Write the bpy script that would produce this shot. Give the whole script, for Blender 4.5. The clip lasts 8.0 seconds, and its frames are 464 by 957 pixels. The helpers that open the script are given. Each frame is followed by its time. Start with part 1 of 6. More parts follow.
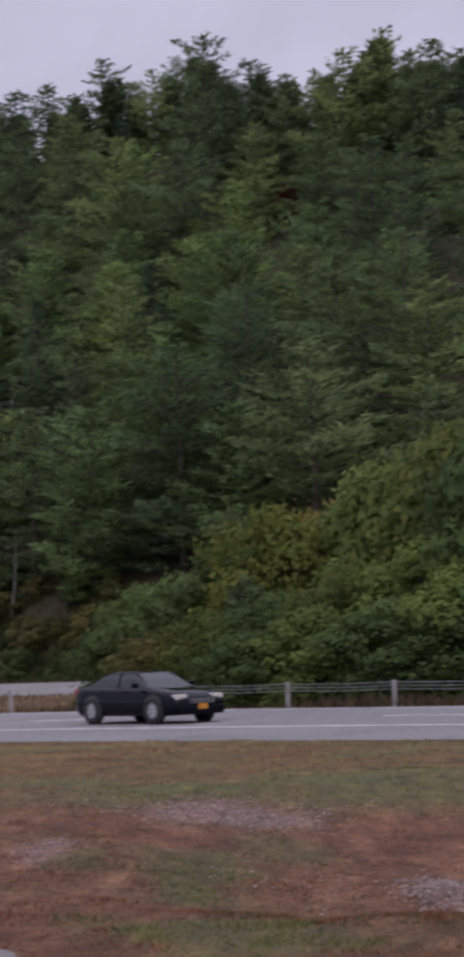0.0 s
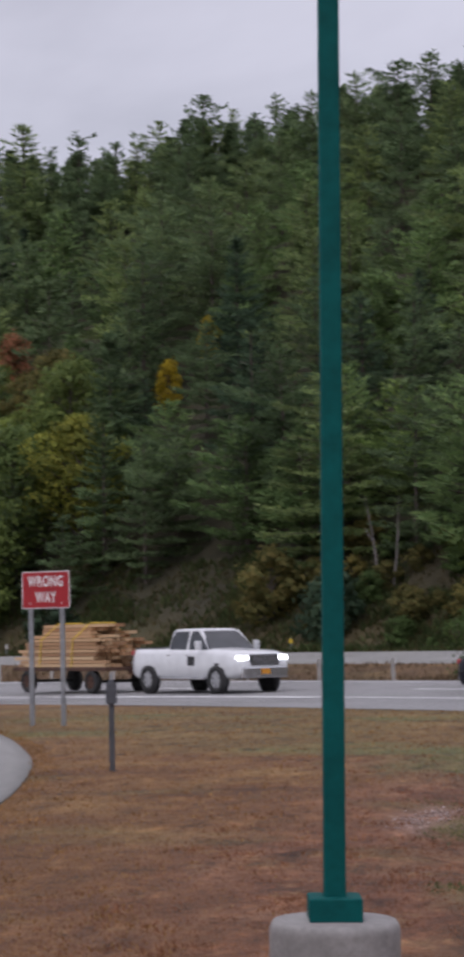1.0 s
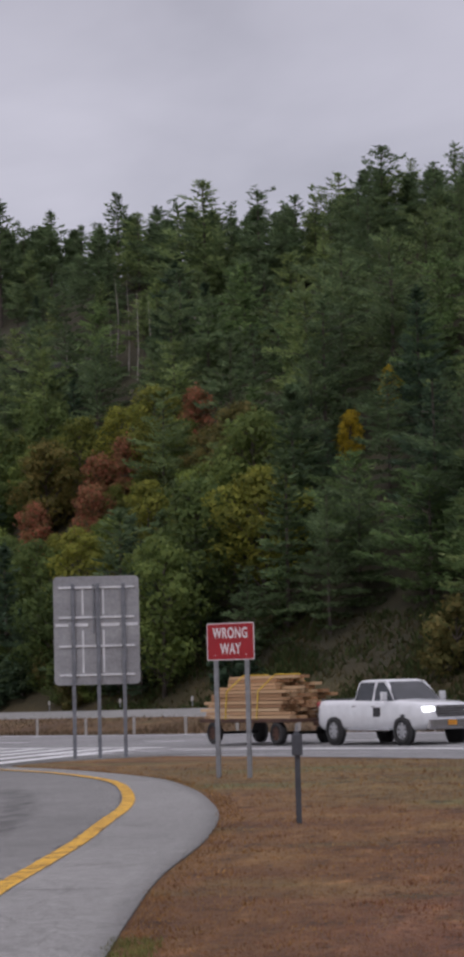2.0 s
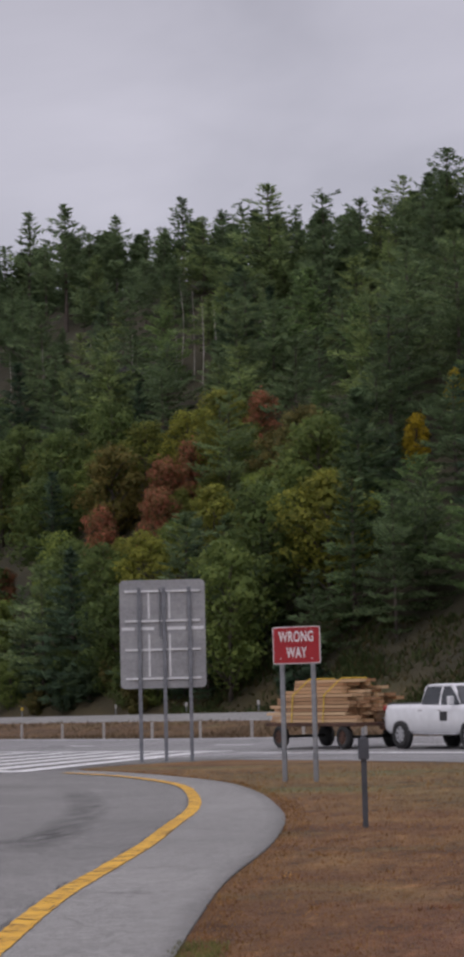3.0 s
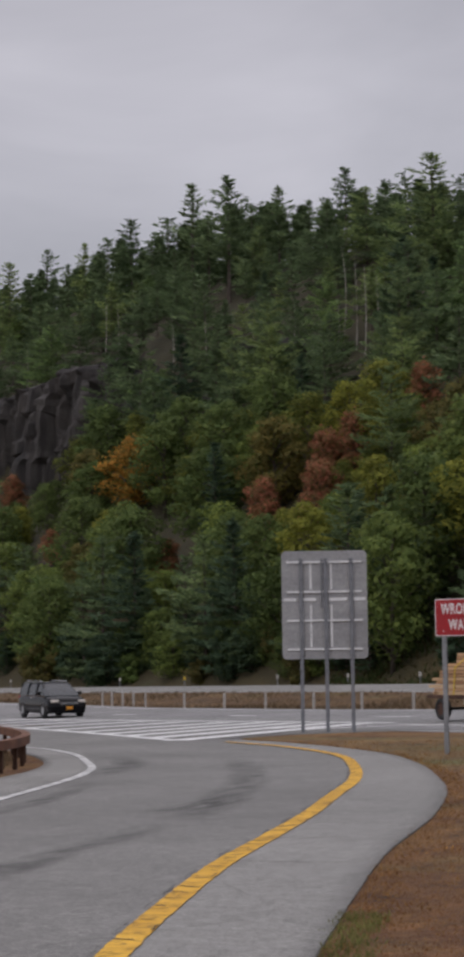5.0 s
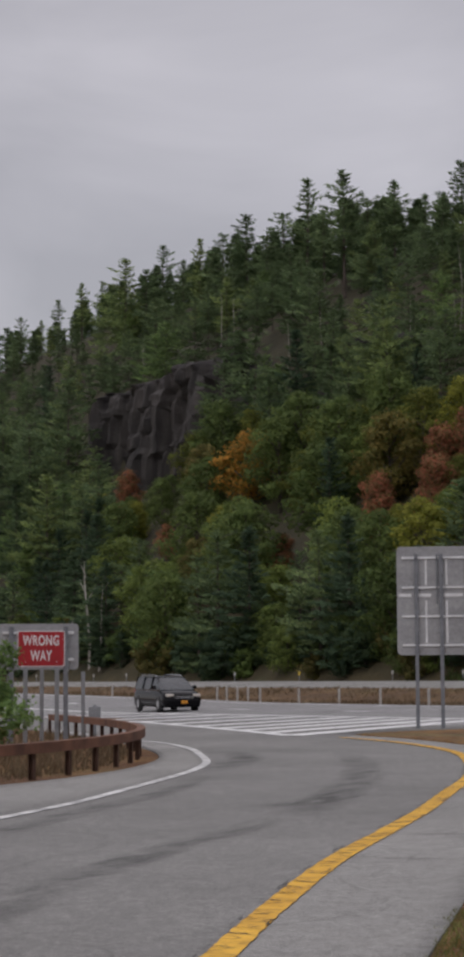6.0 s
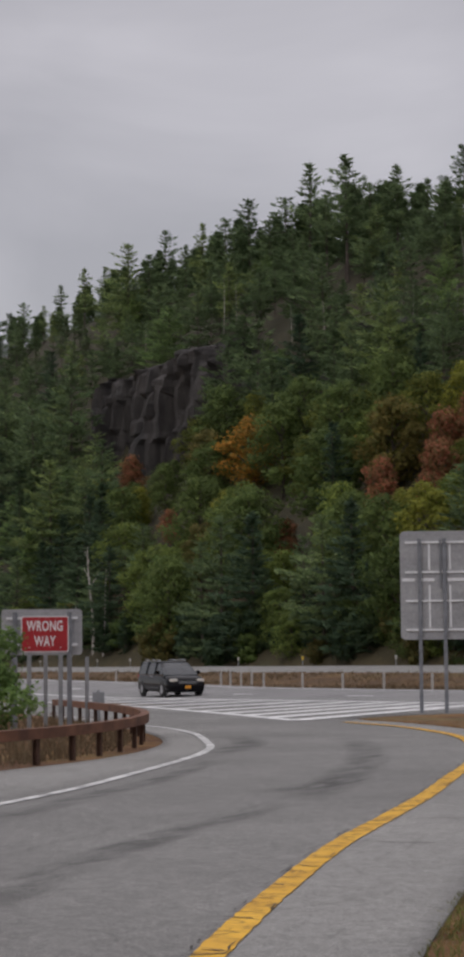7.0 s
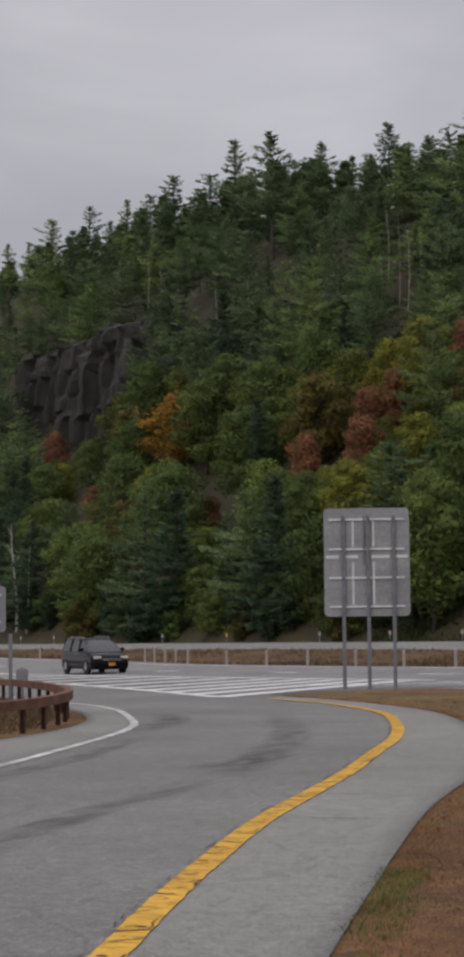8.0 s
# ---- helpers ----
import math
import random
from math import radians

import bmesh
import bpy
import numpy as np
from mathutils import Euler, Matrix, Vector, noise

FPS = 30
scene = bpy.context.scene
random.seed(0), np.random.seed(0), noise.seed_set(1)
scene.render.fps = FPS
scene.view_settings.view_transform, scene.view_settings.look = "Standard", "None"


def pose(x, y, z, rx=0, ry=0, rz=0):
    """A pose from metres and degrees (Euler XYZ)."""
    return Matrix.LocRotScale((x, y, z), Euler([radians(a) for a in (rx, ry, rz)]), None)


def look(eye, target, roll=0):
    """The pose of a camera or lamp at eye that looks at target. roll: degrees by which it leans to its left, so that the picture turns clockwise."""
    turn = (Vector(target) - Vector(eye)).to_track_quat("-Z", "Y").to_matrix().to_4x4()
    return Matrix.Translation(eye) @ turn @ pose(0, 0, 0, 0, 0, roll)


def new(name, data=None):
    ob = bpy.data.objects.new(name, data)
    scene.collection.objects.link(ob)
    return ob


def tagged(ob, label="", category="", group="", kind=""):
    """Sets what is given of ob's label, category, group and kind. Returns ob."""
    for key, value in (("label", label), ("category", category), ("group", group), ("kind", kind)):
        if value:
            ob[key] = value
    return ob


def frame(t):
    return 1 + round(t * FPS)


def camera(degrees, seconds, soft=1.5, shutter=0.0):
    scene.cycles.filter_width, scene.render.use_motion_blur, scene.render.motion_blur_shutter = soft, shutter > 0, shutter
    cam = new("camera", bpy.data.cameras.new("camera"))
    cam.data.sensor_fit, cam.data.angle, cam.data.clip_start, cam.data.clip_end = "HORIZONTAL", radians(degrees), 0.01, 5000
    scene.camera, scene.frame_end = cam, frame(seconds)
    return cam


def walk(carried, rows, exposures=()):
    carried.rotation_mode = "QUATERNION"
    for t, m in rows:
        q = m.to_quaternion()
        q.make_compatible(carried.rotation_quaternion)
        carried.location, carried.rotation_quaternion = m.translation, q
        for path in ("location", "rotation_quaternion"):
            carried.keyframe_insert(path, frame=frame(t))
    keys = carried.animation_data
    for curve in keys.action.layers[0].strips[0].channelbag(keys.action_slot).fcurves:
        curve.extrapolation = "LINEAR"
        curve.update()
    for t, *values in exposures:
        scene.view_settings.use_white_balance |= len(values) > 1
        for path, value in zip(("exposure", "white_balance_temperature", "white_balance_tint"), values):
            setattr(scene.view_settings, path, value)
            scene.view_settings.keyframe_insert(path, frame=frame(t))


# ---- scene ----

# ---------------------------------------------------------------- camera
EYE = Vector((0.0, 0.0, 1.65))
cam = camera(13.54, 8.0, soft=4.6, shutter=0.25)
# seconds, degrees turned to the left, degrees up, degrees of lean
ROWS = [
    (0.0, 0.00, 5.18, 2.26), (0.5, 5.92, 4.40, 1.64), (1.0, 11.24, 4.60, 1.20), (1.5, 14.87, 5.41, 1.32),
    (2.0, 16.58, 6.21, 1.44), (2.2, 16.83, 6.35, 1.42), (3.3, 19.15, 6.31, 1.36), (3.5, 19.57, 6.29, 1.34),
    (4.0, 21.61, 6.29, 1.05), (4.5, 22.37, 6.16, 0.95), (5.0, 23.30, 5.60, 0.74), (5.2, 24.38, 5.56, 0.56),
    (6.3, 26.93, 5.41, 0.41), (6.5, 27.00, 5.27, 0.47), (7.0, 26.78, 5.05, 0.48), (7.5, 25.79, 4.51, 0.46),
    (8.0, 24.56, 4.36, 0.56),
]


def aim(yaw, pitch, lean):
    a, p = radians(yaw), radians(pitch)
    return look(EYE, EYE + Vector((-math.sin(a) * math.cos(p), math.cos(a) * math.cos(p), math.sin(p))), -lean)


walk(cam, [(t, aim(yaw, pitch, lean)) for t, yaw, pitch, lean in ROWS], [(0.0, 0.06, 6180, 23), (0.5, 0.25, 6400, 18), (1.0, 0.30, 6400, 15), (1.5, 0.20, 6450, 15), (2.0, 0.06, 6500, 15), (3.5, 0.06, 6600, 14), (4.5, 0.04, 6680, 12), (6.0, -0.02, 6800, 11), (8.0, -0.01, 6850, 10)])

# ---------------------------------------------------------------- light: an overcast sky, one weak wide sun
SUN_EL, SUN_AZ = radians(48), radians(200)
world = bpy.data.worlds.new("overcast_sky")
scene.world = world
world.use_nodes = True
wn, wl = world.node_tree.nodes, world.node_tree.links
wn.clear()


def wnode(kind, **values):
    n = wn.new(kind)
    for key, value in values.items():
        n.inputs[key].default_value = value
    return n


sky = wn.new("ShaderNodeTexSky")
sky.sky_type, sky.sun_disc, sky.sun_elevation, sky.sun_rotation = "NISHITA", False, SUN_EL, SUN_AZ
coord = wn.new("ShaderNodeTexCoord")
split = wn.new("ShaderNodeSeparateXYZ")
wl.new(coord.outputs["Generated"], split.inputs[0])
# the cloud deck: brighter towards the zenith
height = wn.new("ShaderNodeMapRange")
height.interpolation_type = "SMOOTHSTEP"
height.inputs["From Min"].default_value, height.inputs["From Max"].default_value = 0.28, 1.0
height.inputs["To Min"].default_value, height.inputs["To Max"].default_value = 0.46, 1.20
wl.new(split.outputs["Z"], height.inputs["Value"])
stretch = wn.new("ShaderNodeMapping")
stretch.inputs["Scale"].default_value = (1.0, 1.0, 2.0)
wl.new(coord.outputs["Generated"], stretch.inputs["Vector"])
cloud = wnode("ShaderNodeTexNoise", Scale=4.5, Detail=5.0, Roughness=0.5, Distortion=0.4)
wl.new(stretch.outputs[0], cloud.inputs["Vector"])
shade = wn.new("ShaderNodeMapRange")
shade.inputs["From Min"].default_value, shade.inputs["From Max"].default_value = 0.3, 0.72
shade.inputs["To Min"].default_value, shade.inputs["To Max"].default_value = 0.77, 1.15
wl.new(cloud.outputs[0], shade.inputs["Value"])
both = wn.new("ShaderNodeMath")
both.operation = "MULTIPLY"
wl.new(height.outputs[0], both.inputs[0])
wl.new(shade.outputs[0], both.inputs[1])
deck = wnode("ShaderNodeBackground", Color=(0.965, 0.945, 1.035, 1.0))
wl.new(both.outputs[0], deck.inputs["Strength"])
blue = wnode("ShaderNodeBackground", Strength=0.02)
wl.new(sky.outputs[0], blue.inputs["Color"])
addup = wn.new("ShaderNodeAddShader")
wl.new(deck.outputs[0], addup.inputs[0])
wl.new(blue.outputs[0], addup.inputs[1])
wout = wn.new("ShaderNodeOutputWorld")
wl.new(addup.outputs[0], wout.inputs["Surface"])

sun = new("sun", bpy.data.lights.new("sun", "SUN"))
sun.data.energy, sun.data.angle, sun.data.color = 0.5, radians(25), (1.0, 0.96, 0.9)
sun.matrix_world = look((0, 0, 60), Vector((0, 0, 60)) - Vector((math.sin(SUN_AZ) * math.cos(SUN_EL), math.cos(SUN_AZ) * math.cos(SUN_EL), math.sin(SUN_EL))))


# ---------------------------------------------------------------- materials
def material(name, rough=0.8, metal=0.0):
    m = bpy.data.materials.new(name)
    m.use_nodes = True
    b = m.node_tree.nodes["Principled BSDF"]
    b.inputs["Roughness"].default_value, b.inputs["Metallic"].default_value = rough, metal
    return m, m.node_tree.nodes, m.node_tree.links, b


def noise_node(nodes, links, scale, detail=4.0, rough=0.6, where="Object", squash=None):
    c = nodes.new("ShaderNodeTexCoord")
    n = nodes.new("ShaderNodeTexNoise")
    n.inputs["Scale"].default_value, n.inputs["Detail"].default_value, n.inputs["Roughness"].default_value = scale, detail, rough
    if squash:
        mp = nodes.new("ShaderNodeMapping")
        mp.inputs["Scale"].default_value = squash
        links.new(c.outputs[where], mp.inputs["Vector"])
        links.new(mp.outputs[0], n.inputs["Vector"])
    else:
        links.new(c.outputs[where], n.inputs["Vector"])
    return n.outputs[0]


def ramp(nodes, links, value, stops):
    r = nodes.new("ShaderNodeValToRGB")
    e = r.color_ramp.elements
    while len(e) < len(stops):
        e.new(0.5)
    for k, (p, col) in zip(e, stops):
        k.position, k.color = p, (*col, 1.0)
    links.new(value, r.inputs[0])
    return r.outputs[0]


def mix(nodes, links, a, b, fac, mode="MIX"):
    n = nodes.new("ShaderNodeMix")
    n.data_type, n.blend_type = "RGBA", mode
    for socket, v in ((n.inputs[0], fac), (n.inputs[6], a), (n.inputs[7], b)):
        if isinstance(v, (int, float)):
            socket.default_value = v
        elif isinstance(v, tuple):
            socket.default_value = (*v, 1.0)
        else:
            links.new(v, socket)
    return n.outputs[2]


def bump(nodes, links, bsdf, value, strength, distance):
    b = nodes.new("ShaderNodeBump")
    b.inputs["Strength"].default_value, b.inputs["Distance"].default_value = strength, distance
    links.new(value, b.inputs["Height"])
    links.new(b.outputs[0], bsdf.inputs["Normal"])


def grainy(name, dark, light, scale, fine, rough=0.8, metal=0.0, relief=0.3, depth=0.01, squash=None):
    """A surface of two tones, mottled at a large and a fine scale."""
    m, n, l, b = material(name, rough, metal)
    big = ramp(n, l, noise_node(n, l, scale, 3, squash=squash), [(0.32, dark), (0.68, light)])
    small = noise_node(n, l, fine, 5, 0.7)
    grain = ramp(n, l, small, [(0.25, (0.7, 0.7, 0.7)), (0.75, (1.25, 1.25, 1.25))])
    l.new(mix(n, l, big, grain, 0.8, "MULTIPLY"), b.inputs["Base Color"])
    bump(n, l, b, small, relief, depth)
    return m


def foliage(name, dark, mid, light, spread=0.5, rough=0.7, patches=0.0):
    """Leaves: each clump of its own tone, each bough of its own painted brightness, each tree of its own hue."""
    m, n, l, b = material(name, rough)
    geo = n.new("ShaderNodeNewGeometry")
    info = n.new("ShaderNodeObjectInfo")
    tone = ramp(n, l, geo.outputs["Random Per Island"], [(0.0, dark), (0.55, mid), (1.0, light)])
    each = ramp(n, l, info.outputs["Random"], [(0.0, (0.58, 0.63, 0.60)), (0.35, (0.86, 0.88, 0.86)), (0.65, (1.05, 1.04, 0.98)), (1.0, (1.55, 1.42, 0.98))])
    tone = mix(n, l, tone, each, spread, "MULTIPLY")
    # random brightness per bough, painting in the uneven light on them
    bough = n.new("ShaderNodeAttribute")
    bough.attribute_name = "bough"
    bough_light = n.new("ShaderNodeMapRange")
    bough_light.inputs["From Min"].default_value, bough_light.inputs["From Max"].default_value = -0.5, 0.5
    bough_light.inputs["To Min"].default_value, bough_light.inputs["To Max"].default_value = 0.62, 1.38
    l.new(bough.outputs["Fac"], bough_light.inputs["Value"])
    tone = mix(n, l, tone, bough_light.outputs[0], 1.0, "MULTIPLY")
    if patches:
        blot = ramp(n, l, noise_node(n, l, patches, 5, 0.65, squash=(1.9, 0.6, 1)), [(0.30, (0.42, 0.40, 0.40)), (0.44, (0.85, 0.85, 0.85)), (0.56, (1.1, 1.1, 1.1)), (0.70, (1.75, 1.7, 1.5))])
        tone = mix(n, l, tone, blot, 0.9, "MULTIPLY")
    l.new(tone, b.inputs["Base Color"])
    b.inputs["Specular IOR Level"].default_value = 0.12
    thin = n.new("ShaderNodeBsdfTranslucent")
    colour = b.inputs["Base Color"].links[0].from_socket
    l.new(colour, thin.inputs["Color"])
    share = n.new("ShaderNodeMixShader")
    share.inputs[0].default_value = 0.48
    l.new(b.outputs[0], share.inputs[1])
    l.new(thin.outputs[0], share.inputs[2])
    l.new(share.outputs[0], n["Material Output"].inputs["Surface"])
    return m


PINE = foliage("pine_needles", (0.096, 0.142, 0.074), (0.132, 0.186, 0.092), (0.174, 0.232, 0.108), 0.8)
PINE_LIGHT = foliage("young_pine_needles", (0.112, 0.176, 0.072), (0.152, 0.228, 0.090), (0.196, 0.272, 0.106), 0.6)
SPRUCE = foliage("spruce_needles", (0.056, 0.092, 0.058), (0.076, 0.120, 0.072), (0.100, 0.150, 0.086), 0.8)
GREEN = foliage("green_leaves", (0.086, 0.126, 0.044), (0.126, 0.176, 0.057), (0.178, 0.228, 0.071), 0.75)
YELLOW = foliage("yellow_green_leaves", (0.115, 0.138, 0.036), (0.168, 0.190, 0.046), (0.245, 0.250, 0.058), 0.7)
BUSH_YELLOW = foliage("turning_bush_leaves", (0.092, 0.124, 0.036), (0.130, 0.168, 0.046), (0.188, 0.206, 0.058), 0.6)
BUSH_GREEN = foliage("bush_leaves", (0.084, 0.130, 0.046), (0.118, 0.178, 0.060), (0.162, 0.222, 0.074), 0.75)
FRESH = foliage("fresh_bush_leaves", (0.110, 0.180, 0.058), (0.155, 0.245, 0.078), (0.205, 0.300, 0.096), 0.0)
GOLD = foliage("golden_leaves", (0.24, 0.19, 0.025), (0.44, 0.33, 0.03), (0.62, 0.46, 0.04), 0.15)
ORANGE = foliage("orange_leaves", (0.150, 0.140, 0.035), (0.33, 0.185, 0.038), (0.50, 0.235, 0.050), 0.3)
RUST = foliage("rust_red_leaves", (0.130, 0.125, 0.048), (0.280, 0.130, 0.068), (0.470, 0.165, 0.105), 0.15)
CRIMSON = foliage("dark_crimson_leaves", (0.05, 0.010, 0.014), (0.10, 0.018, 0.022), (0.15, 0.03, 0.03), 0.3)
OLIVE = foliage("olive_brown_leaves", (0.092, 0.098, 0.036), (0.150, 0.138, 0.048), (0.215, 0.172, 0.062), 0.5)
BLADES = foliage("grass_blades", (0.150, 0.070, 0.027), (0.255, 0.128, 0.047), (0.42, 0.255, 0.100), 0.0, patches=1.3)
RED_BLADES = foliage("reddish_grass_blades", (0.145, 0.058, 0.031), (0.240, 0.104, 0.056), (0.36, 0.185, 0.105), 0.0, patches=1.5)
BARK = grainy("pine_bark", (0.05, 0.04, 0.034), (0.13, 0.105, 0.09), 1.2, 9, 0.9, relief=0.6, depth=0.03)
GREY_BARK = grainy("grey_dead_wood", (0.10, 0.09, 0.085), (0.22, 0.20, 0.19), 2.5, 9, 0.85, relief=0.3)
PALE_BARK = grainy("birch_bark", (0.28, 0.25, 0.23), (0.55, 0.52, 0.49), 2.5, 9, 0.8, relief=0.3)
ROCK = grainy("dark_cliff_rock", (0.013, 0.0115, 0.012), (0.058, 0.052, 0.050), 0.6, 2.6, 0.85, relief=0.9, depth=0.3, squash=(1, 1, 0.2))
LEDGE = grainy("pale_rock_ledge", (0.14, 0.11, 0.095), (0.34, 0.29, 0.26), 0.5, 3, 0.9, relief=0.8, depth=0.2)
GALV = grainy("galvanised_steel", (0.20, 0.21, 0.225), (0.34, 0.35, 0.37), 3, 22, 0.5, 0.55, 0.1, 0.003)
ALU = grainy("dull_aluminium", (0.27, 0.273, 0.285), (0.36, 0.363, 0.375), 1.1, 14, 0.45, 0.3, 0.08, 0.003, squash=(0.3, 0.3, 2.2))
ALU_LIGHT = grainy("bright_aluminium_bar", (0.60, 0.61, 0.63), (0.76, 0.77, 0.79), 3, 20, 0.5, 0.1, 0.08, 0.002)
MARKER_GREY = grainy("dark_marker_steel", (0.055, 0.058, 0.068), (0.10, 0.105, 0.12), 3, 20, 0.6, 0.3, 0.15, 0.003)
POST_GREY = grainy("weathered_steel_post", (0.14, 0.15, 0.17), (0.25, 0.26, 0.285), 3, 20, 0.6, 0.4, 0.15, 0.003)
SIGN_RED = grainy("red_sign_sheeting", (0.30, 0.008, 0.014), (0.37, 0.012, 0.02), 2.5, 30, 0.45, 0.0, 0.05, 0.001)
SIGN_WHITE = grainy("white_sign_sheeting", (0.62, 0.60, 0.62), (0.78, 0.77, 0.78), 4, 30, 0.5, 0.0, 0.05, 0.001)
RUSTED = grainy("weathering_steel", (0.085, 0.036, 0.022), (0.20, 0.088, 0.05), 1.6, 18, 0.8, 0.1, 0.4, 0.006)
RUST_DARK = grainy("dark_weathering_steel", (0.05, 0.025, 0.018), (0.11, 0.055, 0.035), 2.5, 18, 0.85, 0.1, 0.4, 0.006)
TEAL = grainy("teal_green_paint", (0.001, 0.066, 0.064), (0.001, 0.088, 0.084), 1.5, 12, 0.7, 0.0, 0.06, 0.002)
TEAL.node_tree.nodes["Principled BSDF"].inputs["Specular IOR Level"].default_value = 0.12
CONCRETE = grainy("cast_concrete", (0.185, 0.175, 0.170), (0.300, 0.288, 0.280), 2.2, 30, 0.9, 0.0, 0.3, 0.005)
WHITE_PAINT = grainy("worn_white_road_paint", (0.52, 0.52, 0.52), (0.80, 0.80, 0.80), 1.3, 16, 0.75, 0.0, 0.2, 0.003)
FADED_WHITE = grainy("faded_white_road_paint", (0.24, 0.24, 0.24), (0.72, 0.72, 0.71), 2.2, 24, 0.8, 0.0, 0.2, 0.003)
POST_WHITE = grainy("pale_guide_post", (0.34, 0.33, 0.32), (0.55, 0.54, 0.52), 3, 20, 0.7, 0.1, 0.1, 0.003)
YELLOW_PLASTIC = grainy("yellow_reflector", (0.62, 0.42, 0.03), (0.75, 0.55, 0.05), 5, 20, 0.4, 0.0, 0.05, 0.001)
STONES = foliage("pale_stones", (0.30, 0.23, 0.21), (0.46, 0.375, 0.35), (0.62, 0.53, 0.50), 0.0, 0.9)


def asphalt(name, dark, light):
    """Worn asphalt with wide stains, fine aggregate and dark cracks."""
    m, n, l, b = material(name, 0.88)
    wide = ramp(n, l, noise_node(n, l, 0.22, 5, 0.6), [(0.30, dark), (0.66, light)])
    dark_streak = ramp(n, l, noise_node(n, l, 0.30, 6, 0.68, squash=(1.5, 0.55, 1)), [(0.52, (1, 1, 1)), (0.64, (0.94, 0.94, 0.94)), (0.74, (0.86, 0.86, 0.87))])
    fine = noise_node(n, l, 45, 4, 0.8)
    grain = ramp(n, l, fine, [(0.25, (0.45, 0.45, 0.45)), (0.75, (1.55, 1.55, 1.55))])
    grit = ramp(n, l, noise_node(n, l, 130, 3, 0.8), [(0.36, (0.42, 0.42, 0.42)), (0.5, (1.0, 1.0, 1.0)), (0.66, (1.75, 1.72, 1.68))])
    wide = mix(n, l, wide, grit, 0.85, "MULTIPLY")
    coarse = ramp(n, l, noise_node(n, l, 19, 6, 0.9), [(0.34, (0.62, 0.62, 0.62)), (0.5, (1.0, 1.0, 1.0)), (0.66, (1.42, 1.41, 1.38))])
    wide = mix(n, l, wide, coarse, 0.9, "MULTIPLY")
    patchy = ramp(n, l, noise_node(n, l, 5.5, 6, 0.75), [(0.3, (0.80, 0.80, 0.80)), (0.7, (1.18, 1.18, 1.18))])
    wide = mix(n, l, wide, patchy, 0.9, "MULTIPLY")
    c = n.new("ShaderNodeTexCoord")
    v = n.new("ShaderNodeTexVoronoi")
    v.feature = "DISTANCE_TO_EDGE"
    v.inputs["Scale"].default_value = 0.42
    warp = n.new("ShaderNodeTexNoise")
    warp.inputs["Scale"].default_value, warp.inputs["Detail"].default_value = 0.9, 4
    l.new(c.outputs["Object"], warp.inputs["Vector"])
    l.new(mix(n, l, c.outputs["Object"], warp.outputs["Color"], 0.35, "ADD"), v.inputs["Vector"])
    crack = ramp(n, l, v.outputs["Distance"], [(0.0, (0.66, 0.66, 0.66)), (0.006, (1, 1, 1))])
    col = mix(n, l, mix(n, l, wide, grain, 0.8, "MULTIPLY"), dark_streak, 1.0, "MULTIPLY")
    l.new(mix(n, l, col, crack, 0.8, "MULTIPLY"), b.inputs["Base Color"])
    bump(n, l, b, fine, 0.4, 0.006)
    return m


ASPHALT = asphalt("ramp_asphalt", (0.128, 0.126, 0.122), (0.192, 0.189, 0.183))
SHOULDER = asphalt("pale_shoulder_asphalt", (0.172, 0.170, 0.164), (0.245, 0.241, 0.233))
HIGHWAY = asphalt("highway_asphalt", (0.165, 0.164, 0.166), (0.225, 0.223, 0.226))


def cracked_yellow():
    """Thick yellow road paint, crossed by dark cracks and worn through."""
    m, n, l, b = material("worn_yellow_road_paint", 0.7)
    tone = ramp(n, l, noise_node(n, l, 1.6, 4), [(0.3, (0.56, 0.29, 0.016)), (0.7, (0.76, 0.43, 0.032))])
    wear = ramp(n, l, noise_node(n, l, 4.5, 8, 0.8), [(0.38, (0.14, 0.12, 0.10)), (0.43, (0.72, 0.70, 0.68)), (0.52, (1, 1, 1))])
    crack = ramp(n, l, noise_node(n, l, 1.1, 3, 0.5, squash=(0.5, 1.5, 1)), [(0.492, (1, 1, 1)), (0.498, (0.2, 0.16, 0.12)), (0.502, (0.2, 0.16, 0.12)), (0.508, (1, 1, 1))])
    l.new(mix(n, l, mix(n, l, tone, wear, 0.9, "MULTIPLY"), crack, 0.75, "MULTIPLY"), b.inputs["Base Color"])
    bump(n, l, b, noise_node(n, l, 30, 4), 0.3, 0.004)
    return m


YELLOW_PAINT = cracked_yellow()


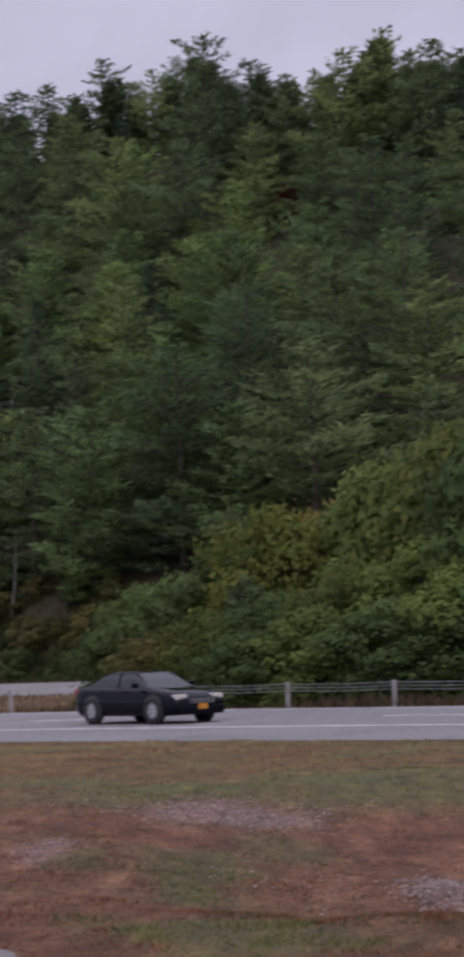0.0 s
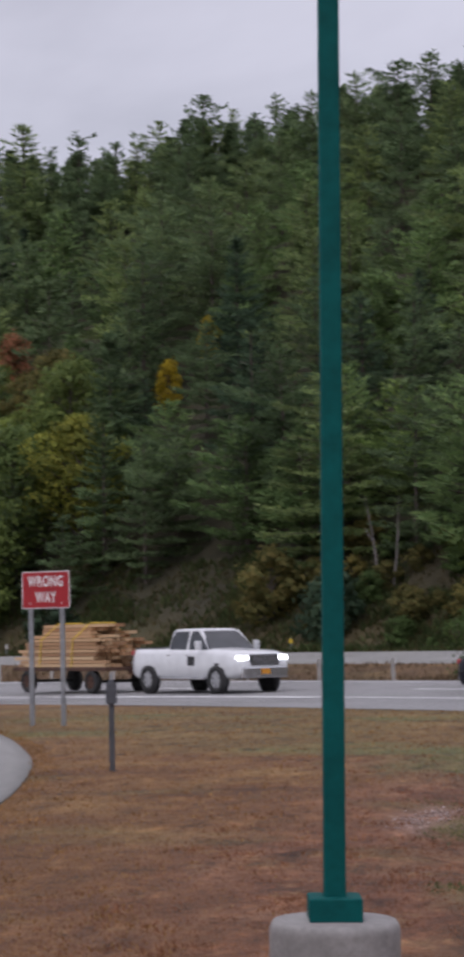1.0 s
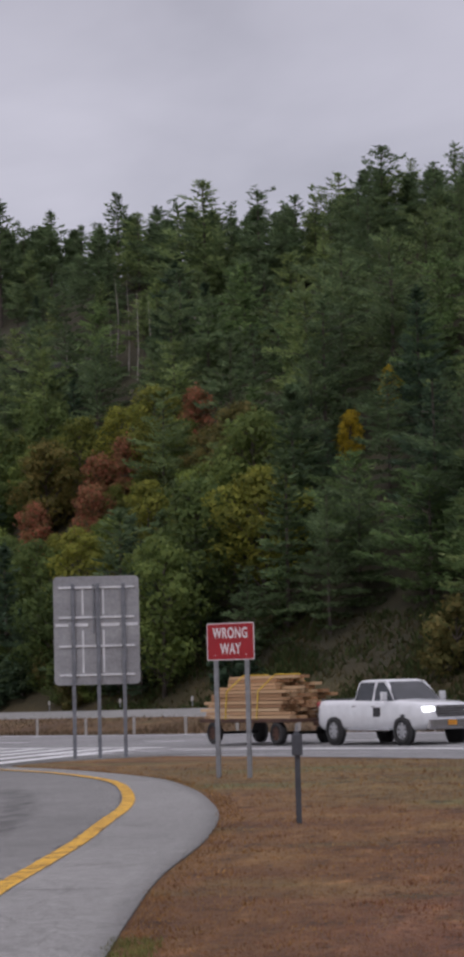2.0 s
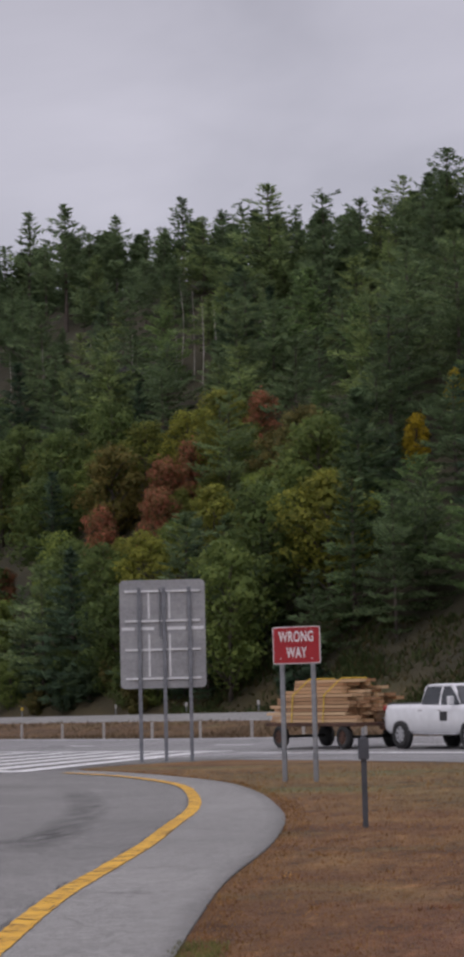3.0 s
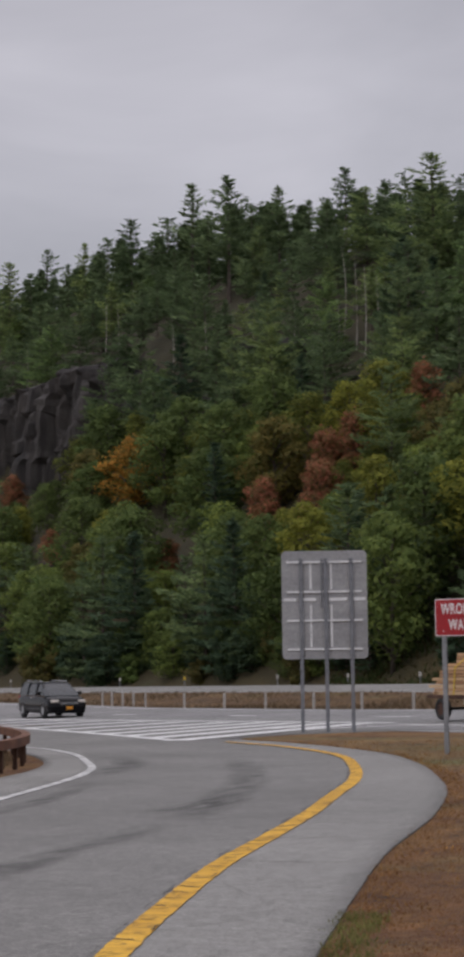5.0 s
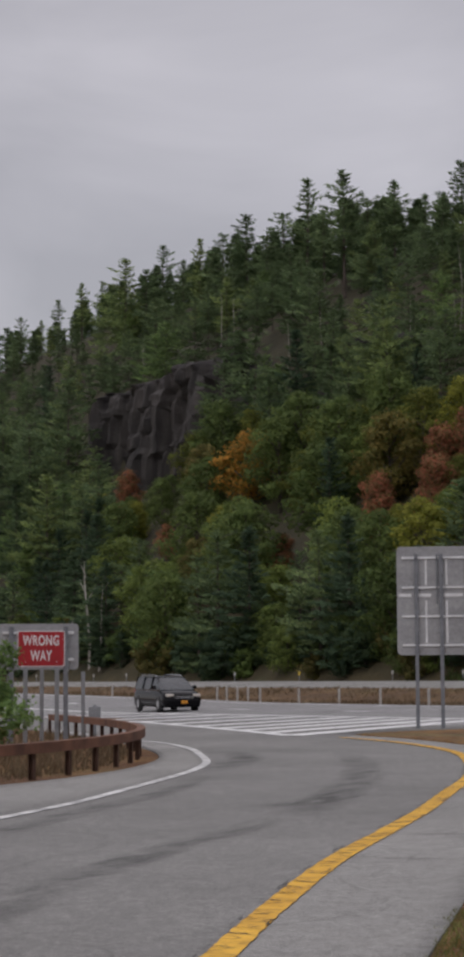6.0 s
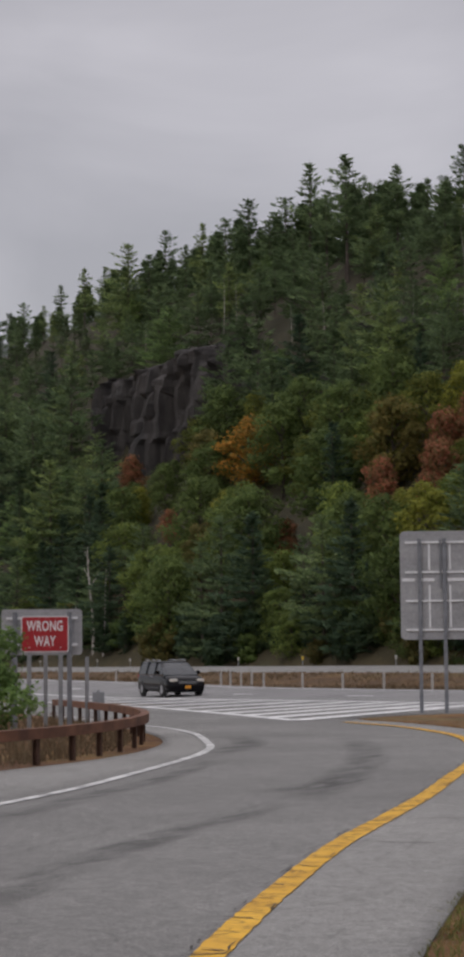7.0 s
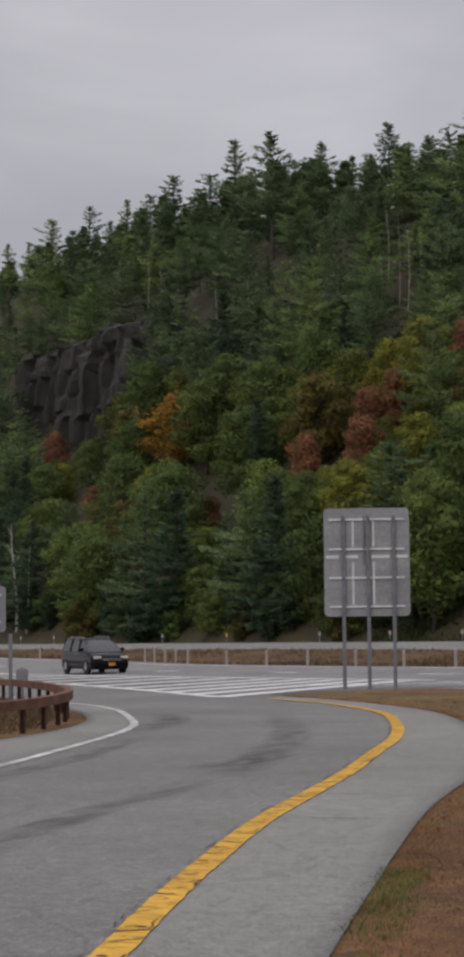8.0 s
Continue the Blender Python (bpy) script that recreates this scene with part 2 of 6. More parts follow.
def dry_ground():
    """Autumn verge: red-brown dry grass, green patches, bare gravel; under the wood, leaf litter coloured extra dark so
    gaps read as undergrowth.
    """
    m, n, l, b = material("dry_grass_ground", 0.95)
    base = ramp(n, l, noise_node(n, l, 0.35, 6, 0.65), [(0.32, (0.090, 0.038, 0.016)), (0.46, (0.155, 0.072, 0.027)), (0.58, (0.200, 0.104, 0.038)), (0.70, (0.265, 0.165, 0.064))])
    ruddy = n.new("ShaderNodeAttribute")
    ruddy.attribute_name = "ruddy"
    reds = ramp(n, l, noise_node(n, l, 0.9, 6, 0.7, squash=(1.6, 0.7, 1)), [(0.34, (0.080, 0.033, 0.018)), (0.48, (0.165, 0.070, 0.038)), (0.56, (0.200, 0.088, 0.048)), (0.68, (0.29, 0.150, 0.090))])
    base = mix(n, l, base, reds, ruddy.outputs["Fac"])
    green = ramp(n, l, noise_node(n, l, 0.19, 5, 0.6, squash=(0.8, 1.3, 1)), [(0.54, (0, 0, 0)), (0.66, (1, 1, 1))])
    soil = ramp(n, l, noise_node(n, l, 1.7, 5, 0.7, squash=(1.8, 0.7, 1)), [(0.32, (0.28, 0.26, 0.26)), (0.45, (0.90, 0.90, 0.90)), (0.58, (1.08, 1.08, 1.05)), (0.70, (1.75, 1.7, 1.6))])
    fine = noise_node(n, l, 14, 6, 0.8)
    grain = ramp(n, l, fine, [(0.25, (0.5, 0.5, 0.5)), (0.75, (1.45, 1.45, 1.45))])
    # how green the verge is and where the dark litter of the wood begins, by the plan
    at = n.new("ShaderNodeAttribute")
    at.attribute_name = "lush"
    pick = n.new("ShaderNodeMath")
    pick.operation, pick.use_clamp = "MULTIPLY_ADD", True
    l.new(green, pick.inputs[0])
    pick.inputs[1].default_value = 0.55
    l.new(at.outputs["Fac"], pick.inputs[2])
    col = mix(n, l, base, (0.105, 0.116, 0.040), pick.outputs[0])
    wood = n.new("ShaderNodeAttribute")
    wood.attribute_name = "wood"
    # the wood's darkness put into the litter colour, so gaps read as undergrowth
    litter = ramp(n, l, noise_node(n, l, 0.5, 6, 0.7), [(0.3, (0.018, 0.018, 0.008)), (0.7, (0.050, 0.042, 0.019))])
    tufts = ramp(n, l, noise_node(n, l, 5.5, 6, 0.78), [(0.30, (0.42, 0.38, 0.36)), (0.46, (0.92, 0.92, 0.92)), (0.58, (1.12, 1.12, 1.08)), (0.72, (1.85, 1.80, 1.55))])
    stony = n.new("ShaderNodeAttribute")
    stony.attribute_name = "gravel"
    pebbles = ramp(n, l, noise_node(n, l, 9, 6, 0.8), [(0.38, (0.11, 0.052, 0.036)), (0.52, (0.27, 0.165, 0.130)), (0.66, (0.52, 0.41, 0.37))])
    straw = ramp(n, l, noise_node(n, l, 2.6, 6, 0.75, squash=(1.3, 0.8, 1)), [(0.56, (0, 0, 0)), (0.70, (0.7, 0.7, 0.7))])
    col = mix(n, l, mix(n, l, col, (0.30, 0.185, 0.082), straw), tufts, 0.85, "MULTIPLY")
    col = mix(n, l, col, pebbles, stony.outputs["Fac"])
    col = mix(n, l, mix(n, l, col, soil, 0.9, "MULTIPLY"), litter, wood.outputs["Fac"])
    l.new(mix(n, l, col, grain, 0.8, "MULTIPLY"), b.inputs["Base Color"])
    bump(n, l, b, fine, 0.8, 0.05)
    return m


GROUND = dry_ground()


# ---------------------------------------------------------------- making meshes
class Shape:
    """Points and faces of one mesh."""

    def __init__(self):
        self.v, self.f = [], []

    def add(self, verts, faces):
        k = len(self.v)
        self.v += [tuple(p) for p in verts]
        self.f += [tuple(i + k for i in q) for q in faces]
        return self

    def box(self, x0, x1, y0, y1, z0, z1, bevel=0.0, m=None):
        bm = bmesh.new()
        bmesh.ops.create_cube(bm, size=1.0)
        for p in bm.verts:
            p.co = Vector(((x0 + x1) / 2 + p.co.x * (x1 - x0), (y0 + y1) / 2 + p.co.y * (y1 - y0), (z0 + z1) / 2 + p.co.z * (z1 - z0)))
        if bevel:
            bmesh.ops.bevel(bm, geom=bm.edges[:], offset=bevel, segments=2, affect="EDGES", profile=0.5)
        return self.take(bm, m)

    def take(self, bm, m=None):
        bm.verts.index_update()
        self.add([(m @ p.co if m else p.co) for p in bm.verts], [[p.index for p in q.verts] for q in bm.faces])
        bm.free()
        return self

    def tube(self, points, radii, sides=8, caps=True):
        """A round bar along points."""
        pts = [Vector(p) for p in points]
        rings, k0 = [], len(self.v)
        for i, p in enumerate(pts):
            d = (pts[min(i + 1, len(pts) - 1)] - pts[max(i - 1, 0)]).normalized()
            side = d.cross(Vector((0, 0, 1)) if abs(d.z) < 0.9 else Vector((1, 0, 0))).normalized()
            up = side.cross(d)
            r = radii[i] if isinstance(radii, (list, tuple)) else radii
            rings.append([p + (side * math.cos(a) + up * math.sin(a)) * r for a in (2 * math.pi * j / sides for j in range(sides))])
        for ring in rings:
            self.v += [tuple(p) for p in ring]
        for i in range(len(rings) - 1):
            for j in range(sides):
                a, b = k0 + i * sides + j, k0 + i * sides + (j + 1) % sides
                self.f.append((a, b, b + sides, a + sides))
        if caps:
            self.f.append(tuple(k0 + j for j in reversed(range(sides))))
            self.f.append(tuple(k0 + (len(rings) - 1) * sides + j for j in range(sides)))
        return self

    def lathe(self, profile, sides=32, caps=True):
        """A turned body about z, from (radius, height) pairs."""
        k0, n = len(self.v), len(profile)
        for r, z in profile:
            self.v += [(r * math.cos(2 * math.pi * j / sides), r * math.sin(2 * math.pi * j / sides), z) for j in range(sides)]
        for i in range(n - 1):
            for j in range(sides):
                a, b = k0 + i * sides + j, k0 + i * sides + (j + 1) % sides
                self.f.append((a, b, b + sides, a + sides))
        if caps:
            self.f.append(tuple(k0 + j for j in reversed(range(sides))))
            self.f.append(tuple(k0 + (n - 1) * sides + j for j in range(sides)))
        return self

    def slab(self, outline, y0, y1, bevel=0.0, m=None):
        """A plate with an outline in x and z, from y0 to y1."""
        bm = bmesh.new()
        face = bm.faces.new([bm.verts.new((x, y0, z)) for x, z in outline])
        out = bmesh.ops.extrude_face_region(bm, geom=[face])
        for p in out["geom"]:
            if isinstance(p, bmesh.types.BMVert):
                p.co.y = y1
        bmesh.ops.recalc_face_normals(bm, faces=bm.faces[:])
        if bevel:
            bmesh.ops.bevel(bm, geom=bm.edges[:], offset=bevel, segments=2, affect="EDGES", profile=0.5)
        return self.take(bm, m)

    def mesh(self, name, mat, smooth=False):
        me = bpy.data.meshes.new(name)
        me.from_pydata(self.v, [], self.f)
        me.materials.append(mat)
        if smooth:
            me.shade_smooth()
        return me


def part(name, shape, mat, parent=None, label="", smooth=False, m=None):
    ob = new(name, shape.mesh(name, mat, smooth) if isinstance(shape, Shape) else shape)
    if parent:
        ob.parent = parent
    if m is not None:
        ob.matrix_basis = m
    if label:
        tagged(ob, label)
    return ob


def thing(name, label, category, m=None, group="", kind=""):
    ob = tagged(new(name), label, category, group, kind)
    if m is not None:
        ob.matrix_basis = m
    return ob


def grid_mesh(name, xs, ys, place, mat):
    """A sheet over two lists of parameters."""
    pts = [place(a, b) for b in ys for a in xs]
    w = len(xs)
    faces = [(j * w + i, j * w + i + 1, (j + 1) * w + i + 1, (j + 1) * w + i) for j in range(len(ys) - 1) for i in range(w - 1)]
    me = bpy.data.meshes.new(name)
    me.from_pydata(pts, [], faces)
    me.materials.append(mat)
    me.shade_smooth()
    return me


# ---------------------------------------------------------------- the lie of the land
# u runs along the highway, n across it, away from the lay-by
def un(x, y):
    return -0.78 * x + 0.6258 * y, 0.6258 * x + 0.78 * y


def xy(u, n):
    return -0.78 * u + 0.6258 * n, 0.6258 * u + 0.78 * n


def ease(a, b, v):
    t = min(1.0, max(0.0, (v - a) / (b - a)))
    return t * t * (3 - 2 * t)


RIDGE_U = (40, 93, 120, 143, 171, 204, 247, 303, 385, 481, 600)
RIDGE_Z = (40, 45, 52, 54, 55, 58, 64, 68, 75, 77, 77)
NEAR_EDGE, FAR_EDGE, BACK_NEAR, BACK_FAR, FOOT, RIDGE = 29.7, 46.0, 66.0, 78.0, 82.0, 150.0


def highway_z(u, n):
    fall = -0.0128 * 4 * math.log1p(math.exp(min(40.0, (u - 38) / 4)))
    fall = max(fall, -0.75) if u < 100 else -0.75
    bank = 0.03 * ease(20, 70, u) + 0.02 * ease(70, 115, u)
    return fall + bank * max(0.0, min(n, FAR_EDGE) - 36)


def back_z(u, n):
    return 0.15 - 0.0056 * max(0.0, min(u, 260) - 105) + 0.035 * (n - BACK_NEAR)


def cliff_band(u, n):
    """0 to 1: how far the rock wall lifts the slope."""
    along = ease(246, 258, u) * (1 - ease(312, 324, u))
    return along * ease(117.5, 120.5, n + 1.5 * math.sin(u * 0.23))


def land(x, y):
    u, n = un(x, y)
    if n < FAR_EDGE:
        z = highway_z(u, n)
        if n < NEAR_EDGE:
            hollow = ease(-2.5, 1.5, x) * ease(11.5, 16, y) * (1 - ease(19, 27, y)) * (1 - ease(12, 18, x))
            z -= 0.42 * hollow
            z += 0.05 * noise.noise((x * 0.45, y * 0.45, 0)) * ease(-5, -1, x) * ease(5, 9, y) + (0.015 * noise.noise((x * 1.6, y * 1.6, 2)) + 0.06 * noise.noise((x * 1.1, y * 0.7, 6))) * ease(-4, -1, x) * ease(7.5, 10, y)
        return z
    if n < BACK_NEAR:
        a, b = highway_z(u, FAR_EDGE), back_z(u, BACK_NEAR)
        t = (n - FAR_EDGE) / (BACK_NEAR - FAR_EDGE)
        return a + (b - a) * ease(0, 1, t) - 0.7 * math.sin(math.pi * t) ** 2
    if n < BACK_FAR:
        return back_z(u, n)
    edge = back_z(u, BACK_FAR)
    if n < FOOT:
        return edge - 0.15 * math.sin(math.pi * (n - BACK_FAR) / (FOOT - BACK_FAR))
    top = float(np.interp(u, RIDGE_U, RIDGE_Z))
    t = (n - FOOT) / (RIDGE - FOOT)
    if t <= 1:
        rise = top * (0.86 * t + 0.14 * math.sin(math.pi * 0.5 * t))
        lift = cliff_band(u, n) * 5.0 * (1 - ease(122, 150, n)) - 5.0 * ease(96, 117, n) * (1 - ease(117.5, 120.5, n)) * ease(246, 258, u) * (1 - ease(312, 324, u))
    else:
        rise = top + 6 * ease(1, 1.6, t) - 40 * ease(1.5, 4, t)
        lift = 0
    return edge + rise + lift + 1.4 * noise.noise((x * 0.06, y * 0.06, 5)) * ease(FOOT, FOOT + 12, n)


def spot(x, y, lift=0.0):
    return Vector((x, y, land(x, y) + lift))


# ---------------------------------------------------------------- ground and roads
# patches on the verge: middle, half-width and half-depth of each
PATCHES = {
    "gravel": ((-0.22, 22.46, 0.98, 1.1), (1.62, 16.75, 0.34, 1.3), (-1.8, 17.78, 0.20, 1.2), (0.47, 11.65, 0.22, 0.15)),
    "weeds": ((-0.41, 17.79, 0.67, 1.6), (-0.44, 15.56, 0.25, 0.8), (0.35, 20.12, 0.6, 1.0), (-1.46, 17.22, 0.22, 1.1), (-1.13, 12.69, 0.1, 0.25)),
    "turf": ((1.56, 25.37, 1.9, 2.6), (-1.53, 24.73, 2.0, 1.9), (-0.29, 12.12, 0.76, 0.7), (0.07, 11.31, 0.64, 0.5)),
    "red": ((0.9, 17.0, 0.9, 1.6), (-1.3, 12.08, 0.42, 0.9), (-1.33, 20.27, 0.76, 1.2), (1.56, 21.38, 0.94, 1.2)),
}


def patch(kind, x, y):
    """0 to 1: how much of a patch of that kind covers the spot, with a ragged rim."""
    best = 0.0
    for px, py, wide, deep in PATCHES[kind]:
        d = math.hypot((x - px) / wide, (y - py) / deep)
        if d < 2.2:
            d += 0.45 * noise.noise((x * 2.3, y * 1.1, 3)) + 0.25 * noise.noise((x * 7, y * 4, 8))
            best = max(best, 1 - ease(0.55, 1.25, d))
    return best


def make_ground():
    us = sorted(set([-2500, -1200, -600, -300, -160, -100] + list(np.arange(-70, -10, 3.0)) + list(np.arange(-10, 30, 0.4)) + list(np.arange(30, 130, 2.0)) + list(np.arange(130, 520, 5.0)) + [560, 640, 800, 1200, 2500]))
    ns = sorted(set([-2500, -1200, -500, -200, -100, -60, -40] + list(np.arange(-30, 0, 3.0)) + list(np.arange(0, 30, 0.4)) + [29.7] + list(np.arange(30, 86, 1.0)) + list(np.arange(86, 160, 2.0)) + [170, 185, 210, 260, 340, 500, 900, 2500]))

    def place(u, n):
        x, y = xy(u, n)
        sunk = 0.0
        if NEAR_EDGE + 0.3 < n < FAR_EDGE - 0.3 or BACK_NEAR + 0.3 < n < BACK_FAR - 0.3:
            sunk = 0.12
        return x, y, land(x, y) - sunk

    me = grid_mesh("ground", us, ns, place, GROUND)
    lushes, woods, reds, pales = [], [], [], []
    for p in me.vertices:
        u, n = un(p.co.x, p.co.y)
        strip = ease(15.5, 20, n + 3 * noise.noise((p.co.x * 0.3, p.co.y * 0.3, 6))) * (1 - ease(31, 33, n)) * (1 - ease(30, 48, u)) * (0.75 + 0.5 * noise.noise((p.co.x * 0.5, p.co.y * 0.5, 2)))
        low = 0.5 * ease(-2, 0, p.co.x) * ease(8, 10, p.co.y) * (1 - ease(12.5, 14.5, p.co.y)) * (1 - ease(0.8, 2.0, p.co.x) * 0.6)
        low += 0.55 * ease(-2.2, -0.6, p.co.x) * (1 - ease(0.1, 0.9, p.co.x)) * ease(14.5, 15.5, p.co.y) * (1 - ease(18, 19.5, p.co.y)) * (0.6 + 0.8 * noise.noise((p.co.x * 1.5, p.co.y * 1.2, 4)))
        mown = 0.4 * ease(76, 80, n) * (1 - ease(84, 90, n))
        green = max(0.60 * patch("turf", p.co.x, p.co.y), 0.50 * patch("weeds", p.co.x, p.co.y))
        ruddy_here = patch("red", p.co.x, p.co.y)
        bearing = math.degrees(math.atan2(p.co.x, max(1.0, p.co.y)))
        open_bank = ease(-20.0, -17.0, bearing) * (1 - ease(-7, -4, bearing)) * (n > 70)
        lushes.append(max(0.0, (0.45 * strip + 0.5 * low) * (1 - ruddy_here) + mown + 0.10 * open_bank * ease(79, 82, n) * (1 - ease(88, 92, n)) - 0.25 * ruddy_here) * (1 - green) + green)
        pales.append(patch("gravel", p.co.x, p.co.y))
        reds.append(min(1.0, max(0.0, 0.95 * ease(-4.6, -1.2, p.co.x + 1.5 * noise.noise((p.co.x * 0.3, p.co.y * 0.3, 11))) * (1 - ease(17, 23, n)))))
        # the dark litter colour, also laid partly over the open bank and the median
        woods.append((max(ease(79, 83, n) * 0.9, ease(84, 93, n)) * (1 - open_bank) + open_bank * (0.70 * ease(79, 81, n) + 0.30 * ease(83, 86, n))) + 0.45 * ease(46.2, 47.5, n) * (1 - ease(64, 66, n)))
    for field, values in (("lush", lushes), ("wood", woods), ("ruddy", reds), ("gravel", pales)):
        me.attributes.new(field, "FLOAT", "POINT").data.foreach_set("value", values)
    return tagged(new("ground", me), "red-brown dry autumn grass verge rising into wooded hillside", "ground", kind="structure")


ground = make_ground()


def strip_mesh(name, u0, u1, step, na, nb, cross, lift, mat):
    us = list(np.arange(u0, u1 + 0.1, step))
    ns = list(np.linspace(na, nb, cross))
    return grid_mesh(name, us, ns, lambda u, n: (*xy(u, n), land(*xy(u, n)) + lift), mat)


tagged(new("road_highway", strip_mesh("road_highway", -260, 560, 2.5, NEAR_EDGE, FAR_EDGE, 18, 0.012, HIGHWAY)), "grey worn asphalt highway with white lines", "road", kind="structure")
tagged(new("road_back", strip_mesh("road_back", -260, 560, 5.0, BACK_NEAR, BACK_FAR, 8, 0.012, SHOULDER)), "pale grey second carriageway beyond the grassy median", "road", kind="structure")


def smooth_line(points, steps=10):
    """A smooth curve through points in the plan."""
    p = [Vector((*q, 0)) for q in points]
    p = [2 * p[0] - p[1]] + p + [2 * p[-1] - p[-2]]
    out = []
    for i in range(1, len(p) - 2):
        for k in range(steps):
            t = k / steps
            out.append(0.5 * (2 * p[i] + (p[i + 1] - p[i - 1]) * t + (2 * p[i - 1] - 5 * p[i] + 4 * p[i + 1] - p[i + 2]) * t * t + (3 * p[i] - p[i - 1] - 3 * p[i + 1] + p[i + 2]) * t ** 3))
    return out + [p[-2]]


def ribbon(points, width, lift, mat, name, rag=0.12):
    """A painted line along a curve on the ground."""
    s, n = Shape(), len(points)
    for i, p in enumerate(points):
        d = (points[min(i + 1, n - 1)] - points[max(i - 1, 0)]).normalized()
        side = Vector((-d.y, d.x, 0)) * width / 2
        for q in (p + side * (1 + rag * noise.noise((p.x * 5, p.y * 5, 1))), p - side * (1 + rag * noise.noise((p.x * 5, p.y * 5, 8)))):
            s.v.append((q.x, q.y, land(q.x, q.y) + lift))
    s.f = [(2 * i, 2 * i + 1, 2 * i + 3, 2 * i + 2) for i in range(n - 1)]
    return s.mesh(name, mat)


# the slip road: its outer edge beside the verge, and its inner edge under the rusty rail
OUTER = smooth_line([(-0.8, -6), (-1.7, 0), (-3.0, 6.5), (-4.34, 11.5), (-4.95, 13.7), (-5.79, 16.9), (-6.67, 21.0), (-7.8, 25.2), (-9.0, 28.6), (-10.4, 32.1), (-12.3, 36.0), (-14.5, 39.2), (-17.0, 42.4), (-19.3, 45.0), (-19.8, 48.0), (-18.6, 51.6), (-15.4, 53.2), (-9.5, 48.8)])
INNER = smooth_line([(-16.5, -6), (-16.3, 0), (-16.0, 6.5), (-15.7, 14), (-15.4, 20), (-15.3, 23.7), (-15.5, 26.0), (-16.1, 28.5), (-17.2, 31.2), (-19.0, 34.2), (-21.8, 38.0), (-25.5, 42.5), (-31, 49), (-38, 57), (-46, 66.0), (-55, 75), (-64, 84), (-73, 91)])


def road_between(a, b, cross, lift, mat, name):
    n = min(len(a), len(b))
    s = Shape()
    for i in range(n):
        for k in range(cross):
            q = a[i].lerp(b[i], (k - 1) / (cross - 3) if 0 < k < cross - 1 else (k > 0))
            s.v.append((q.x, q.y, land(q.x, q.y) + (lift if 0 < k < cross - 1 else -0.4)))
    s.f = [(i * cross + k, i * cross + k + 1, (i + 1) * cross + k + 1, (i + 1) * cross + k) for i in range(n - 1) for k in range(cross - 1)]
    me = s.mesh(name, mat)
    me.shade_smooth()
    return me


tagged(new("road_ramp", road_between(OUTER, INNER, 16, 0.017, ASPHALT, "road_ramp")), "cracked grey asphalt slip road curving onto the highway", "road", kind="structure")

YELLOW_LINE = smooth_line([(-3.3, 4), (-4.14, 7), (-4.79, 8.95), (-5.31, 10.5), (-5.97, 12.6), (-6.76, 15.3), (-7.46, 18.2), (-8.1, 20.8), (-8.9, 23.7), (-9.9, 27.3), (-11.1, 30.7), (-12.6, 34.3), (-14.0, 36.8), (-16.2, 39.9), (-18.6, 42.6)], 40)
tagged(new("yellow_line", ribbon([p + Vector((0.025, 0, 0)) for p in YELLOW_LINE], 0.195, 0.029, YELLOW_PAINT, "yellow_line")), "worn cracked yellow edge line on the slip road", "road marking", kind="structure")
# the pale strip between yellow line and grass
tagged(new("road_shoulder", road_between(OUTER[:132], [YELLOW_LINE[min(len(YELLOW_LINE) - 1, int(i * len(YELLOW_LINE) / 132))] for i in range(132)], 8, 0.022, SHOULDER, "road_shoulder")), "pale grey asphalt shoulder beside the yellow line", "road", kind="structure")
WHITE_LINE = smooth_line([(-10.6, 10), (-11.3, 14.5), (-11.9, 17.9), (-12.4, 20.3), (-13.1, 22.8), (-14.0, 25.8), (-14.7, 27.9), (-15.6, 30.0), (-16.9, 32.3), (-18.8, 35.4), (-21.2, 38.5), (-23.1, 40.4), (-27, 45), (-34, 53)])
tagged(new("white_line", ribbon(WHITE_LINE, 0.145, 0.026, FADED_WHITE, "white_line", 0.25)), "worn white edge line curving round the rail", "road marking", kind="structure")


def resample(points, y0, y1, count):
    """Even steps along a curve between two depths."""
    ys, xs = [p.y for p in points], [p.x for p in points]
    return [Vector((float(np.interp(y, ys, xs)), y, 0)) for y in np.linspace(y0, y1, count)]


tagged(new("road_shoulder", road_between(resample(WHITE_LINE, 10.2, 52, 90), resample(INNER, 10.2, 52, 90), 7, 0.021, SHOULDER, "road_shoulder")), "pale asphalt shoulder between white line and rusty rail", "road", kind="structure")


def lane_line(name, n, u0, u1, width, label):
    pts = [Vector((*xy(u, n), 0)) for u in np.arange(u0, u1 + 0.1, 2.5)]
    return tagged(new(name, ribbon(pts, width, 0.022, WHITE_PAINT, name)), label, "road marking", kind="structure")


lane_line("edge_line", 35.3, -120, 57, 0.36, "solid white edge line along the highway")
lane_line("edge_line", 36.4, 57, 160, 0.36, "solid white edge line along the highway")
lane_line("edge_line", 45.0, -120, 300, 0.15, "thin white edge line on the highway's far side")
for u in np.arange(-60, 200, 12.2):
    lane_line("lane_dash", 40.4, float(u), float(u) + 3.0, 0.28, "short white lane dash on the highway")


